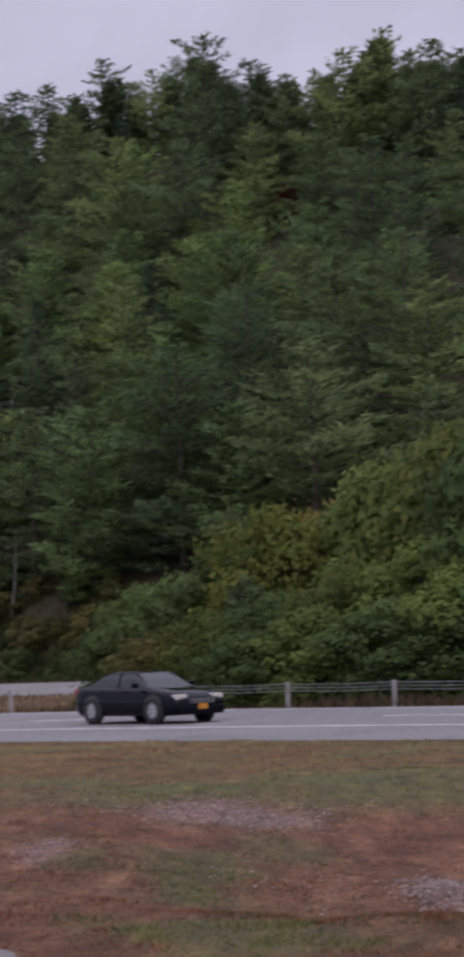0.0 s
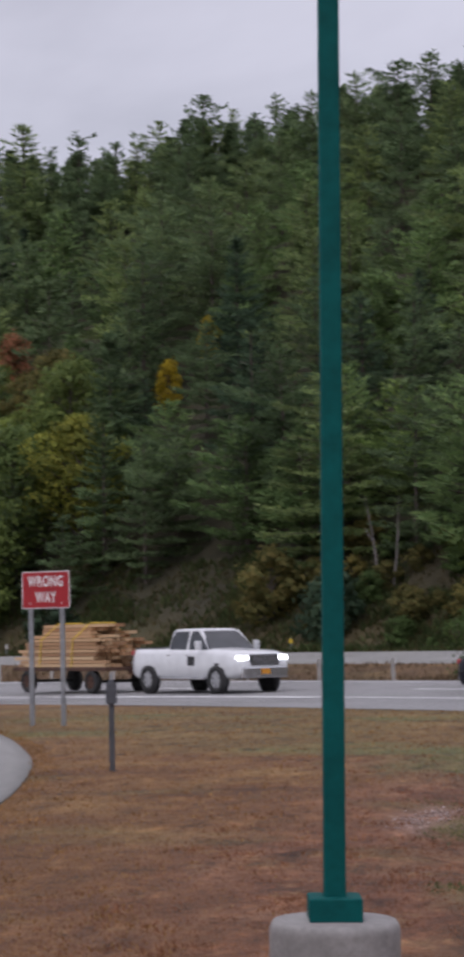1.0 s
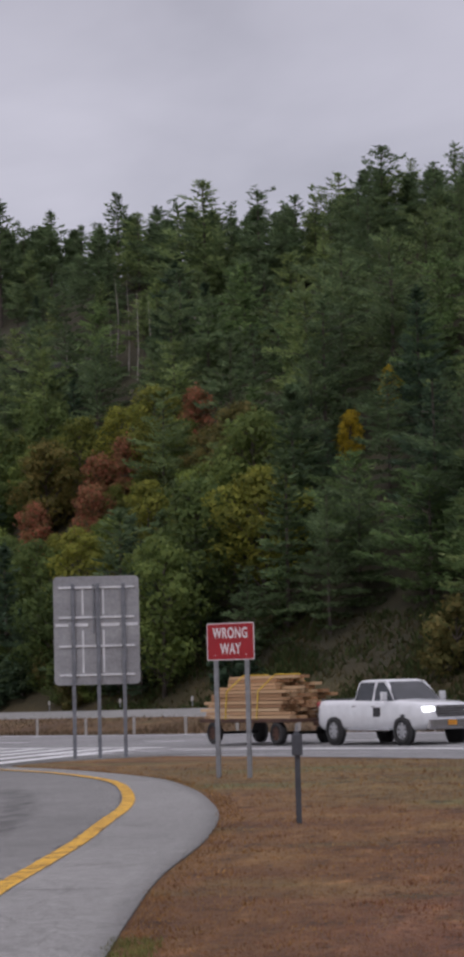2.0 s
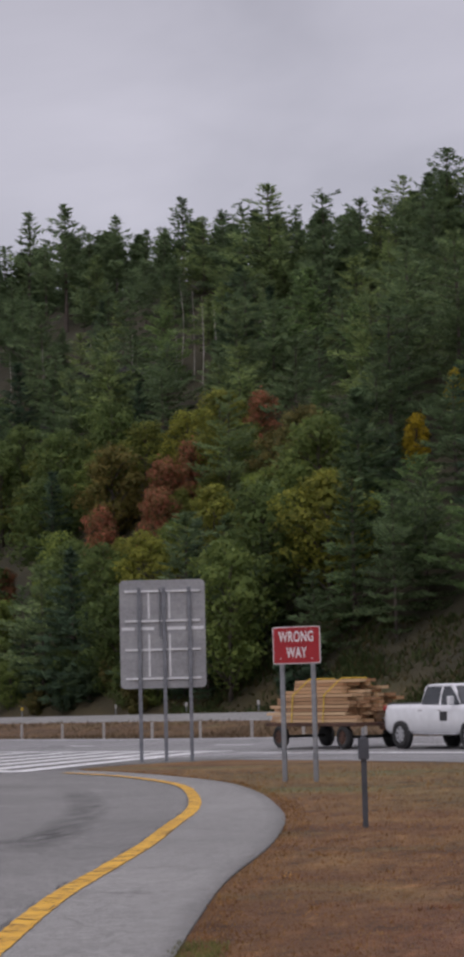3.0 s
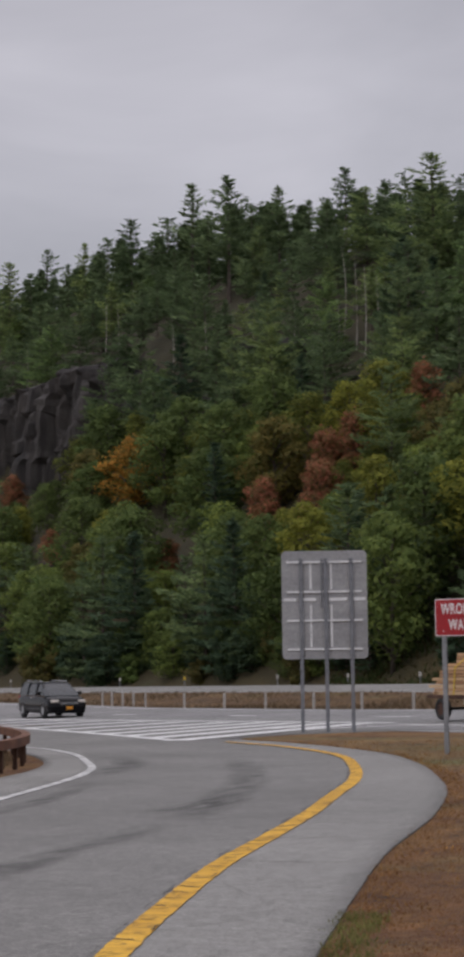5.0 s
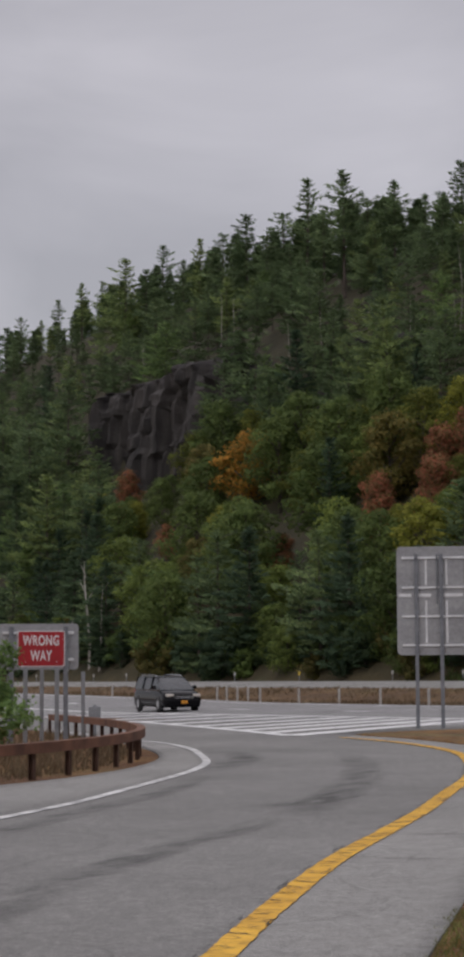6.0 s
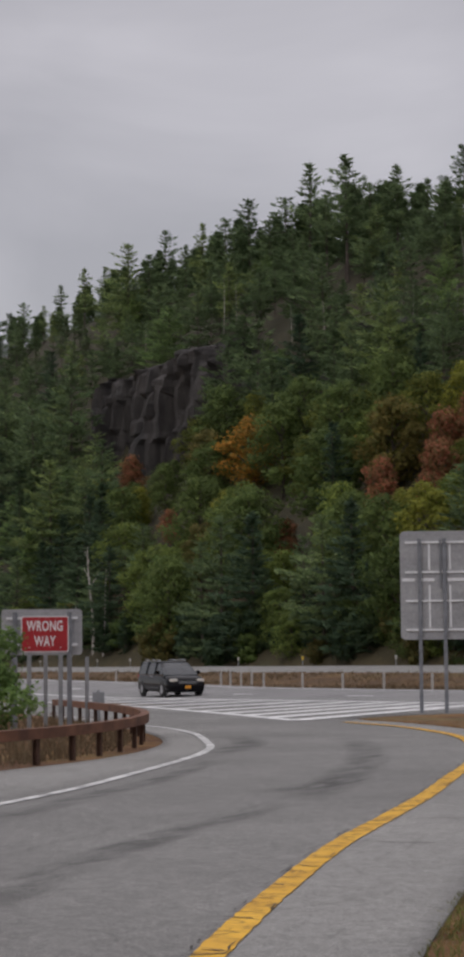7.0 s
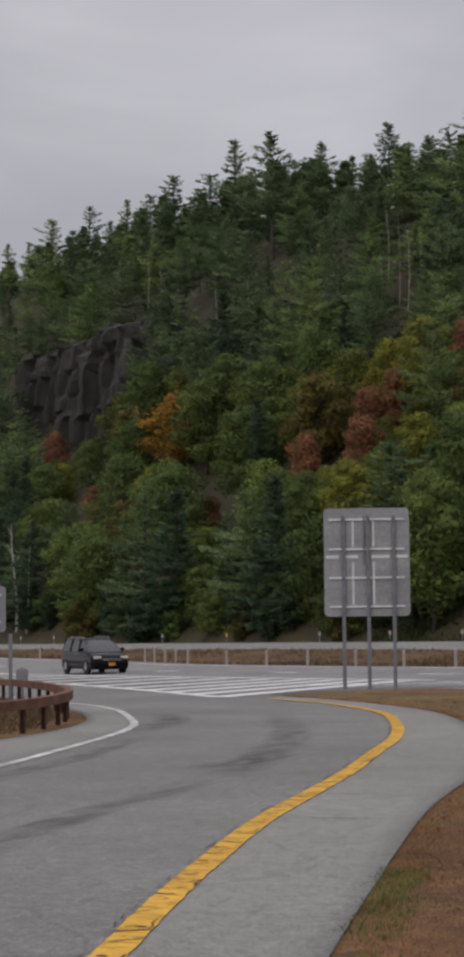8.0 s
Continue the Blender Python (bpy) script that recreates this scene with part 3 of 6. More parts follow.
# the hatched gore between highway and slip road
def gore():
    holder = thing("gore_marking", "white hatched gore stripes where the slip road leaves", "road marking", kind="structure")

    def line(pts, width):
        part("stripe", ribbon(pts, width, 0.030, WHITE_PAINT, "stripe"), WHITE_PAINT, holder)

    # the slip road's side of the gore, from its near corner outwards
    bow = smooth_line([(-20.5, 43.9), (-24.3, 48.8), (-28.6, 54.2), (-35.0, 62.0), (-42.5, 69.8), (-51.0, 79.0)], 12)
    line(bow, 0.42)
    # the grass side, running out beside the edge line
    line(smooth_line([(-20.5, 43.9), (-21.3, 50.0), (-21.4, 54.4), (-20.3, 58.0), (-17.2, 57.6), (-12.9, 54.8), (-8.0, 51.0)], 8), 0.40)
    line(smooth_line([(-23.4, 55.0), (-22.2, 60.0), (-18.8, 59.9), (-13.6, 55.9)], 8), 0.40)
    # bars from that side, bending along the highway's edge line
    for k in range(0, len(bow) - 3, 6):
        a = bow[k]
        u, n = un(a.x, a.y)
        room = 36.0 - n
        if room < 0.8:
            break
        b = Vector((*xy(u + 0.97 * room, n + 0.97 * room), 0))
        line([a.lerp(b, i / 6) for i in range(7)], 0.72)


gore()


# ---------------------------------------------------------------- trees
def unit(v):
    return v / np.maximum(1e-6, np.linalg.norm(v, axis=-1, keepdims=True))


def leaves_mesh(name, centre, along, across, outward, mat, tones=None):
    """Many small three-cornered leaves or needle plumes, shaded with the roundness of the crown."""
    c, a, b, o = (np.asarray(q, float) for q in (centre, along, across, outward))
    # every leaf turns its upper side outwards
    b = b * np.where((np.cross(b, a) * o).sum(1, keepdims=True) < 0, -1.0, 1.0)
    v = np.stack([c - a * 0.5 - b * 0.5, c - a * 0.5 + b * 0.5, c + a * 0.6], 1).reshape(-1, 3)
    k = len(c)
    me = bpy.data.meshes.new(name)
    me.vertices.add(3 * k)
    me.vertices.foreach_set("co", v.ravel())
    me.loops.add(3 * k)
    me.loops.foreach_set("vertex_index", np.arange(3 * k, dtype=np.int32))
    me.polygons.add(k)
    me.polygons.foreach_set("loop_start", np.arange(0, 3 * k, 3, dtype=np.int32))
    me.update()
    me.materials.append(mat)
    flat = unit(np.cross(b, a))
    soft = unit(unit(o) + flat * 0.5)
    me.shade_smooth()
    me.normals_split_custom_set(np.repeat(soft, 3, 0).tolist())
    # per-bough brightness that stands in for light in the leaf colour
    if tones is not None:
        me.attributes.new("bough", "FLOAT", "POINT").data.foreach_set("value", np.repeat(np.asarray(tones, float), 3))
    return me


def conifer_meshes(seed, tall, spread, bare, mat, dense=1.0, droop=0.1, ragged=0.35, tuft=0.42, plumes=1.0, power=0.7, tiers=1.0):
    """A pine or spruce: a tapered trunk with layered whorls of feathery, up-tipped sprays."""
    rng = np.random.RandomState(seed)
    trunk = Shape()
    lean = rng.uniform(-0.25, 0.25, 2)
    trunk.tube([(lean[0] * t * t, lean[1] * t * t, tall * t - 0.6 * (t == 0)) for t in (0, 0.25, 0.5, 0.75, 0.97)], [tall * 0.012 * (1 - 0.92 * t) + 0.02 for t in (0, 0.25, 0.5, 0.75, 0.97)], 7)
    cs, als, acs, outs, tones = [], [], [], [], []
    z = tall * bare
    side_bias = rng.uniform(0, 6.28)
    while z < tall * 0.975:
        t = (z - tall * bare) / (tall * (1 - bare))
        reach = spread * ((1 - t) ** power * min(1.0, 0.55 + t * 2.2) + 0.07)
        reach *= 1 + ragged * rng.uniform(-0.75, 0.5)
        count = max(4, int((5.8 - 1.4 * t) * dense))
        a0 = rng.uniform(0, 6.28)
        tilt = rng.uniform(-0.02, 0.10) + 0.60 * t ** 1.5 - droop
        for k in range(count):
            a = a0 + 6.283 * k / count + rng.uniform(-0.4, 0.4)
            length = reach * rng.uniform(0.62, 1.15) * (1 + 0.18 * math.cos(a - side_bias))
            rise = tilt + rng.uniform(-0.06, 0.08)
            zz = z + rng.uniform(-0.12, 0.12)
            out = np.array([math.cos(a), math.sin(a), 0.0])
            perp = np.array([-out[1], out[0], 0.0])
            if length > 1.4 and rng.uniform() < 0.30:
                trunk.tube([(0, 0, zz), tuple(out * length * 0.55 + [0, 0, zz + rise * length * 0.5]), tuple(out * length * 0.9 + [0, 0, zz + rise * length])], [0.05, 0.03, 0.01], 3, False)
            # side shoots, pointing forward along the bough, each a row of needle tufts
            m = max(10, int(length / 0.13 * dense * plumes * (0.5 + 0.30 * length)))
            shoots = max(3, int(length / 0.34))
            base = ((rng.randint(0, shoots, m) + rng.uniform(0.0, 0.3, m)) / shoots) ** 0.75
            side = rng.choice((-1.0, 1.0), m)
            limb = (0.42 * length * (1.0 - 0.70 * base) * np.minimum(1.0, 0.45 + 1.6 * base) + 0.12)
            f = rng.uniform(0.0, 1.0, m) ** 0.7
            wide = side * limb * f * 0.85
            fwd = base * length * 0.92 + limb * f * 0.62
            pos = out * fwd[:, None] + perp * wide[:, None]
            q = fwd / max(0.2, length)
            pos[:, 2] = zz + rise * fwd + 0.12 * length * np.maximum(0, q - 0.35) ** 2 - 0.10 * np.abs(wide) + rng.normal(0, 0.07 + 0.016 * length, m) + 0.05 * f
            dirn = unit(out * 0.62 + perp * (side * 0.8 * (0.3 + f))[:, None] + np.stack([rng.normal(0, 0.28, m), rng.normal(0, 0.28, m), rng.normal(0.30, 0.25, m)], 1))
            cross = unit(np.cross(dirn, np.stack([rng.normal(0, 1.0, m), rng.normal(0, 1.0, m), np.ones(m)], 1)))
            size = tuft * rng.uniform(0.55, 1.2, m)
            cs.append(pos), als.append(dirn * size[:, None] * 1.3), acs.append(cross * size[:, None] * 0.56)
            outs.append(np.tile(out * 0.55 + [0, 0, 0.85], (m, 1))), tones.append(np.full(m, rng.uniform(-0.5, 0.5)))
        z += tall * tiers * rng.uniform(0.026, 0.046) * (1.15 - 0.50 * t)
    # the leader and its topmost needles
    m = 60
    h = rng.uniform(0.93, 1.0, m)
    a = rng.uniform(0, 6.28, m)
    cs.append(np.stack([lean[0] + 0.10 * np.cos(a), lean[1] + 0.10 * np.sin(a), tall * h], 1))
    d = unit(np.stack([np.cos(a), np.sin(a), np.full(m, 1.1)], 1))
    als.append(d * (tuft * 0.9)), acs.append(unit(np.cross(d, rng.normal(0, 1, (m, 3)))) * tuft * 0.3)
    outs.append(d), tones.append(np.zeros(m))
    return trunk.mesh("trunk", BARK), leaves_mesh("crown", np.concatenate(cs), np.concatenate(als), np.concatenate(acs), np.concatenate(outs), mat, np.concatenate(tones))


def broadleaf_meshes(seed, tall, spread, mat, leaf=0.52, count=2600, low=0.2, bark=None, lobes=24):
    """A leafy tree: forked limbs, and lobes of leaf clumps with gaps between."""
    rng = np.random.RandomState(seed)
    trunk = Shape()
    outs = []
    trunk.tube([(0, 0, -0.5), (0.1, 0.05, tall * 0.3), (0.0, 0.15, tall * 0.6), (0.1, 0.1, tall * 0.88)], [tall * 0.016, tall * 0.012, tall * 0.007, 0.02], 7)
    cs, als, acs, tones = [], [], [], []
    for k in range(lobes):
        f = (k + 0.5) / lobes
        h = tall * (low + (0.93 - low) * f)
        t = (h / tall - low) / (1 - low)
        ring = spread * (math.sin(math.pi * min(1, 0.18 + 0.80 * t)) ** 0.7)
        a = k * 2.4 + rng.uniform(-0.5, 0.5)
        off = ring * rng.uniform(0.30, 0.82) * (0.25 if k == lobes - 1 else 1)
        mid = np.array([off * math.cos(a), off * math.sin(a), h - tall * 0.03])
        rad = np.array([1, 1, 0.72]) * (spread * rng.uniform(0.28, 0.52) * (1.0 - 0.25 * t))
        trunk.tube([(0, 0.05, max(0.4, h - off * 1.1 - 0.3)), tuple(mid * [0.55, 0.55, 1] - [0, 0, 0.35 * off]), tuple(mid)], [0.07, 0.05, 0.02], 4, False)
        m = count // lobes
        d = unit(rng.normal(0, 1, (m, 3)) + [0, 0, 0.25])
        pos = mid + d * rad * np.where(rng.uniform(0, 1, m) < 0.14, rng.uniform(1.0, 1.38, m), rng.uniform(0.35, 1.0, m) ** 0.45)[:, None] * (1 + 0.18 * np.sin(d[:, 0] * 7 + k) * np.sin(d[:, 2] * 6 + d[:, 1] * 5))[:, None]
        face = unit(d + rng.normal(0, 0.55, (m, 3)))
        al = unit(np.cross(face, rng.normal(0, 1, (m, 3))))
        ac = np.cross(face, al)
        size = leaf * rng.uniform(0.55, 1.3, m)
        cs.append(pos), als.append(al * size[:, None]), acs.append(ac * size[:, None] * 0.95), outs.append(d + [0, 0, 0.5] + 0.6 * unit(mid - [0, 0, tall * 0.5])), tones.append(np.full(m, rng.uniform(-0.3, 0.3)))
    return trunk.mesh("trunk", bark or BARK, True), leaves_mesh("crown", np.concatenate(cs), np.concatenate(als), np.concatenate(acs), np.concatenate(outs), mat, np.concatenate(tones))


def tree(name, meshes, label, category, x, y, scale, turn, group="", widen=1.0, top=None, sink=0.1):
    """A tree rooted on the land; top: how high it reaches above the world's zero."""
    p = spot(x, y, -sink)
    ob = thing(name, label, category, None, group)
    if top is not None:
        scale = (top - p.z) / meshes[2]
    ob.matrix_basis = Matrix.LocRotScale(p, Euler((0, 0, turn)), Vector((scale * widen, scale * widen, scale)))
    part("trunk", meshes[0], None, ob)
    part("crown", meshes[1], None, ob)
    return ob


def kinds(make, variants, tall, **k):
    return [(*make(seed=100 + 7 * i + int(tall * 13), tall=tall, **k), tall) for i in range(variants)]


# near stock with fine plumes, far stock with coarser ones
NEAR, FAR = {}, {}
for stock, fine, tuft in ((NEAR, 2.3, 0.36), (FAR, 1.35, 0.48)):
    stock["pine"] = kinds(conifer_meshes, 7, 15.0, spread=5.2, bare=0.05, mat=PINE, ragged=0.6, tuft=tuft, plumes=fine * 0.9, power=0.64, tiers=1.75)
    stock["young"] = kinds(conifer_meshes, 4, 11.0, spread=4.4, bare=0.02, mat=PINE_LIGHT, ragged=0.45, power=0.66, tiers=1.6, tuft=tuft * 0.92, plumes=fine, droop=0.0)
    stock["spruce"] = kinds(conifer_meshes, 4, 14.0, spread=3.7, bare=0.04, mat=SPRUCE, power=0.80, droop=0.14, ragged=0.4, tuft=tuft, plumes=fine, tiers=1.3)
    stock["tall"] = kinds(conifer_meshes, 6, 16.0, spread=3.5, bare=0.36, mat=PINE, ragged=0.7, power=0.60, tiers=1.3, tuft=tuft, plumes=fine * 1.1)
    many, leaf = (5600, 0.29) if stock is NEAR else (4800, 0.31)
    stock["leafy"] = kinds(broadleaf_meshes, 5, 12.0, spread=3.9, mat=GREEN, count=many, leaf=leaf)
    stock["yellow"] = kinds(broadleaf_meshes, 4, 11.5, spread=3.7, mat=YELLOW, count=many, leaf=leaf)
    stock["olive"] = kinds(broadleaf_meshes, 3, 11.0, spread=3.4, mat=OLIVE, count=many, leaf=leaf)
TINTED = {}
for tint_name, tint in (("orange", ORANGE), ("rust-red", RUST), ("dark crimson", CRIMSON), ("golden yellow", GOLD)):
    TINTED[tint_name] = (*broadleaf_meshes(seed=len(tint_name), tall=10.0, spread=3.4, mat=tint, count=4600, leaf=0.30), 10.0)


def at_angle(az, n):
    """The place at that bearing (degrees to the right of straight ahead) and distance across the highway."""
    a = radians(az)
    r = n / (0.6258 * math.sin(a) + 0.78 * math.cos(a))
    return r * math.sin(a), r * math.cos(a), r


# trees against the sky: bearing, elevation of the tip
RIDGE_EAST = ((-6.6, 16.2), (-6.1, 16.5), (-5.1, 16.7), (-4.2, 16.4), (-3.4, 17.4), (-2.6, 16.7), (-1.9, 17.1), (-1.2, 17.4), (-0.4, 18.0), (0.3, 17.0), (1.0, 17.2), (2.1, 16.8), (2.9, 16.9), (3.8, 17.5), (4.4, 17.2), (5.0, 17.9), (5.8, 17.3), (6.4, 17.5), (7.3, 17.2), (8.2, 17.4))
RIDGE_MIDDLE = ((-18.0, 14.3), (-17.2, 14.9), (-16.4, 14.2), (-15.6, 14.6), (-14.9, 14.0), (-14.5, 14.4), (-13.9, 14.3), (-13.2, 15.0), (-12.6, 14.7), (-11.9, 15.7), (-11.4, 15.0), (-11.0, 15.3), (-10.3, 15.2), (-9.7, 15.7), (-9.1, 15.3), (-8.6, 15.8), (-8.0, 15.9), (-7.3, 16.3))
RIDGE_WEST = ((-34.4, 9.8), (-33.8, 10.0), (-33.3, 9.9), (-32.9, 10.2), (-32.3, 10.1), (-31.8, 10.7), (-31.1, 11.2), (-30.5, 11.2), (-29.8, 11.9), (-29.2, 11.6), (-28.7, 12.3), (-28.1, 11.9), (-27.6, 12.5), (-26.9, 12.6), (-26.2, 13.2), (-25.6, 12.6), (-25.1, 13.2), (-24.4, 14.2), (-23.9, 13.3), (-23.3, 14.4), (-22.6, 13.6), (-21.8, 14.1), (-20.9, 13.7), (-20.4, 13.6), (-19.8, 14.6), (-19.2, 14.0), (-18.6, 14.2))
wood_rng = random.Random(4)
for rows, stock, label in ((RIDGE_EAST, "pine", "tall dark green white pine on the ridge"), (RIDGE_MIDDLE, "pine", "dark green pine on the wooded ridge"), (RIDGE_WEST, "tall", "slim ridge pine with a bare lower trunk")):
    for az, el in rows:
        x, y, r = at_angle(az, wood_rng.uniform(140, 150))
        pick = wood_rng.choice((NEAR if az > -14 else FAR)[stock if wood_rng.random() < 0.6 else "pine"])
        tree("pine_tree", pick, label, "tree", x, y, 1, wood_rng.uniform(0, 6.28), "ridge pines", wood_rng.uniform(0.85, 1.15) * 1.15, top=EYE.z + r * math.tan(radians(el)))

MAPLES = []
# how many degrees of the crown rise clear of the trees below
SHOWN = {"orange": 1.7, "rust-red": 0.7, "dark crimson": 1.3, "golden yellow": 0.7}
# single trees that stand out by their colour: bearing, elevation of the tip, tint
for az, el, tint in ((-26.1, 7.0, "orange"), (-29.7, 5.8, "rust-red"), (-28.9, 7.1, "dark crimson"), (-22.35, 5.7, "rust-red"), (-20.5, 7.1, "rust-red"), (-19.7, 7.6, "rust-red"), (-20.7, 6.2, "rust-red"), (-25.2, 3.9, "rust-red"), (-28.6, 4.2, "rust-red"), (-11.8, 9.5, "golden yellow"), (-13.05, 8.2, "golden yellow"), (-17.6, 9.0, "rust-red"), (1.9, 13.7, "dark crimson")):
    # up or down the slope, to where a tree of its height has its tip at that elevation
    high = {"orange": 10.5, "rust-red": 8.2 if el > 5 else 5.2, "dark crimson": 6.5 if az < 0 else 4.0, "golden yellow": 5.2}[tint]
    n = min(np.arange(85.0, 142.0, 0.5), key=lambda q: abs(EYE.z + at_angle(az, q)[2] * math.tan(radians(el)) - land(*at_angle(az, q)[:2]) - high))
    x, y, r = at_angle(az, n)
    top = EYE.z + r * math.tan(radians(el))
    mesh_set = TINTED[tint]
    MAPLES.append((x, y, az, n, el - SHOWN[tint]))
    tree("maple_tree", mesh_set, tint + " autumn maple among green trees", "tree", x, y, 1, wood_rng.uniform(0, 6.28), "autumn maples", {"orange": 1.35, "golden yellow": 0.8}.get(tint, 1.0), top=max(top, land(x, y) + high * 0.8))


# large pines that stand before the cliff and on the slope
for az, el, n, wide in ((-31.5, 8.4, 110, 1.0), (-32.6, 7.4, 106, 1.0), (-33.4, 8.0, 112, 1.0), (-30.6, 6.2, 98, 0.9), (-32.1, 5.6, 94, 1.0), (-26.0, 9.7, 113, 1.15), (-26.9, 9.0, 111, 1.0), (-22.2, 10.7, 116, 1.1), (-23.2, 9.3, 112, 0.9), (-18.0, 12.4, 126, 1.1), (-17.2, 11.6, 120, 1.1), (-18.6, 8.9, 104, 1.0), (-16.9, 7.2, 96, 1.1), (-17.6, 4.6, 88, 1.1), (-16.2, 3.6, 86, 1.1), (-12.9, 6.2, 92, 1.2), (-14.2, 9.6, 104, 1.1), (-10.3, 8.6, 100, 1.1), (-7.6, 12.6, 118, 1.1), (-0.2, 16.4, 138, 1.0), (-3.6, 12.0, 112, 1.1), (2.6, 11.0, 108, 1.1), (-2.9, 13.9, 121, 1.15), (-2.5, 6.6, 91, 1.0), (-4.4, 9.0, 98, 1.1)):
    x, y, r = at_angle(az, n)
    stock = NEAR if az > -14 else FAR
    tree("pine_tree", stock["pine"][int(abs(az * 10)) % 7], "large spreading white pine standing out on the slope", "tree", x, y, 1, az, "hillside pines", wide, top=max(land(x, y) + 7, EYE.z + r * math.tan(radians(el))))


def fill_wood():
    """The wood on the hillside, tree by tree."""
    rng = random.Random(11)
    made = 0
    n = 84.5
    while n < 147:
        step = 6.1 + 0.02 * (n - 84)
        u = 30.0 + rng.uniform(0, 5)
        while u < 480:
            uu, nn = u + rng.uniform(-1.8, 1.8), n + rng.uniform(-1.8, 1.8)
            x, y = xy(uu, nn)
            az, r = math.degrees(math.atan2(x, y)), math.hypot(x, y)
            far = r / 150
            u += step * (1.0 + 0.22 * max(0, far - 0.8))
            if not -35.5 < az < 9.0:
                continue
            if any(math.hypot(x - mx, y - my) < 2.6 for mx, my, ma, mn, me in MAPLES):
                continue
            # trees below a maple stay lower than its crown
            lid = min([me for mx, my, ma, mn, me in MAPLES if ma < 3 and abs(az - ma) < 0.8 and mn - 26 < nn < mn + 1] + [90.0])
            lid = 9.0 if lid > 80 else (EYE.z + r * math.tan(radians(lid)) - land(x, y)) / 13.0
            lid = max(lid, 0.30)
            wall = 250 < uu < 320 and 108 < nn < 121
            if wall and rng.random() < 0.8:
                continue
            g = land(x, y)
            stock = NEAR if az > -14 else FAR
            el = math.degrees(math.atan2(g + 9 - EYE.z, r))
            leafy = -30.6 < az < -15.5 and el < 8.6 and nn < 112
            if -15 <= az < -8 and el < 6:
                leafy = rng.random() < 0.12
            # few hardwoods low down: the darker spruces there stand in for deep shade
            if -30.6 < az < -15 and el < (5.0 if az > -20.5 else 3.2):
                leafy = rng.random() < 0.25
            turn, w = rng.uniform(0, 6.28), rng.uniform(0.95, 1.35)
            small = 0.78 if nn > 132 else 1.0
            if nn < 88 and -9 < az:
                continue
            # the mown bank by the second carriageway stays open
            if nn < 82.5 + 3.3 * ease(-19.5, -16.0, az) * (1 - ease(-6.0, -4.0, az)):
                continue
            if leafy and rng.random() < 0.93:
                roll = rng.random()
                if roll < (0.46 if el > 4.5 else 0.94):
                    tree("broadleaf_tree", rng.choice(stock["leafy"]), "green leafy hardwood on the lower slope", "tree", x, y, min(lid, rng.uniform(0.8, 1.12)), turn, "hardwoods", w)
                elif roll < (0.94 if az < -18.5 else 0.70):
                    tree("broadleaf_tree", rng.choice(stock["yellow"]), "yellow-green turning hardwood on the lower slope", "tree", x, y, min(lid, rng.uniform(0.75, 1.05)), turn, "hardwoods", w)
                else:
                    tree("broadleaf_tree", rng.choice(stock["olive"]), "olive-brown turning hardwood on the lower slope", "tree", x, y, min(lid, rng.uniform(0.75, 1.05)), turn, "hardwoods", w)
            elif nn > 121 and az < -19 and rng.random() < 0.5:
                tree("pine_tree", rng.choice(stock["tall"]), "slim pine with a bare pale trunk above the cliff", "tree", x, y, min(lid, small * rng.uniform(0.6, 0.85)), turn, "hillside pines", w)
            elif rng.random() < (0.55 if az > -8 else (0.25 if el < 4.5 else 0.74) if az < -29 else 0.68 if el > 9 else 0.22 if az < -16 and el < 4 else 0.45 if az < -16 else 0.3):
                tree("pine_tree", rng.choice(stock["pine"]), "dense dark green white pine on the hillside", "tree", x, y, min(lid, small * rng.uniform(0.65, 1.0)), turn, "hillside pines", w)
            elif rng.random() < (0.80 if az > -16 else 0.50 if el > 9 else 0.10):
                tree("young_pine", rng.choice(stock["young"]), "young bright green pine on the hillside", "tree", x, y, min(lid, small * rng.uniform(0.7, 1.05)), turn, "young pines", w)
            else:
                tree("spruce_tree", rng.choice(stock["spruce"]), "narrow blue-green spruce on the hillside", "tree", x, y, min(lid, small * rng.uniform(0.7, 1.05)), turn, "spruces", w)
            made += 1
        n += step * 0.95
    print("wood:", made)


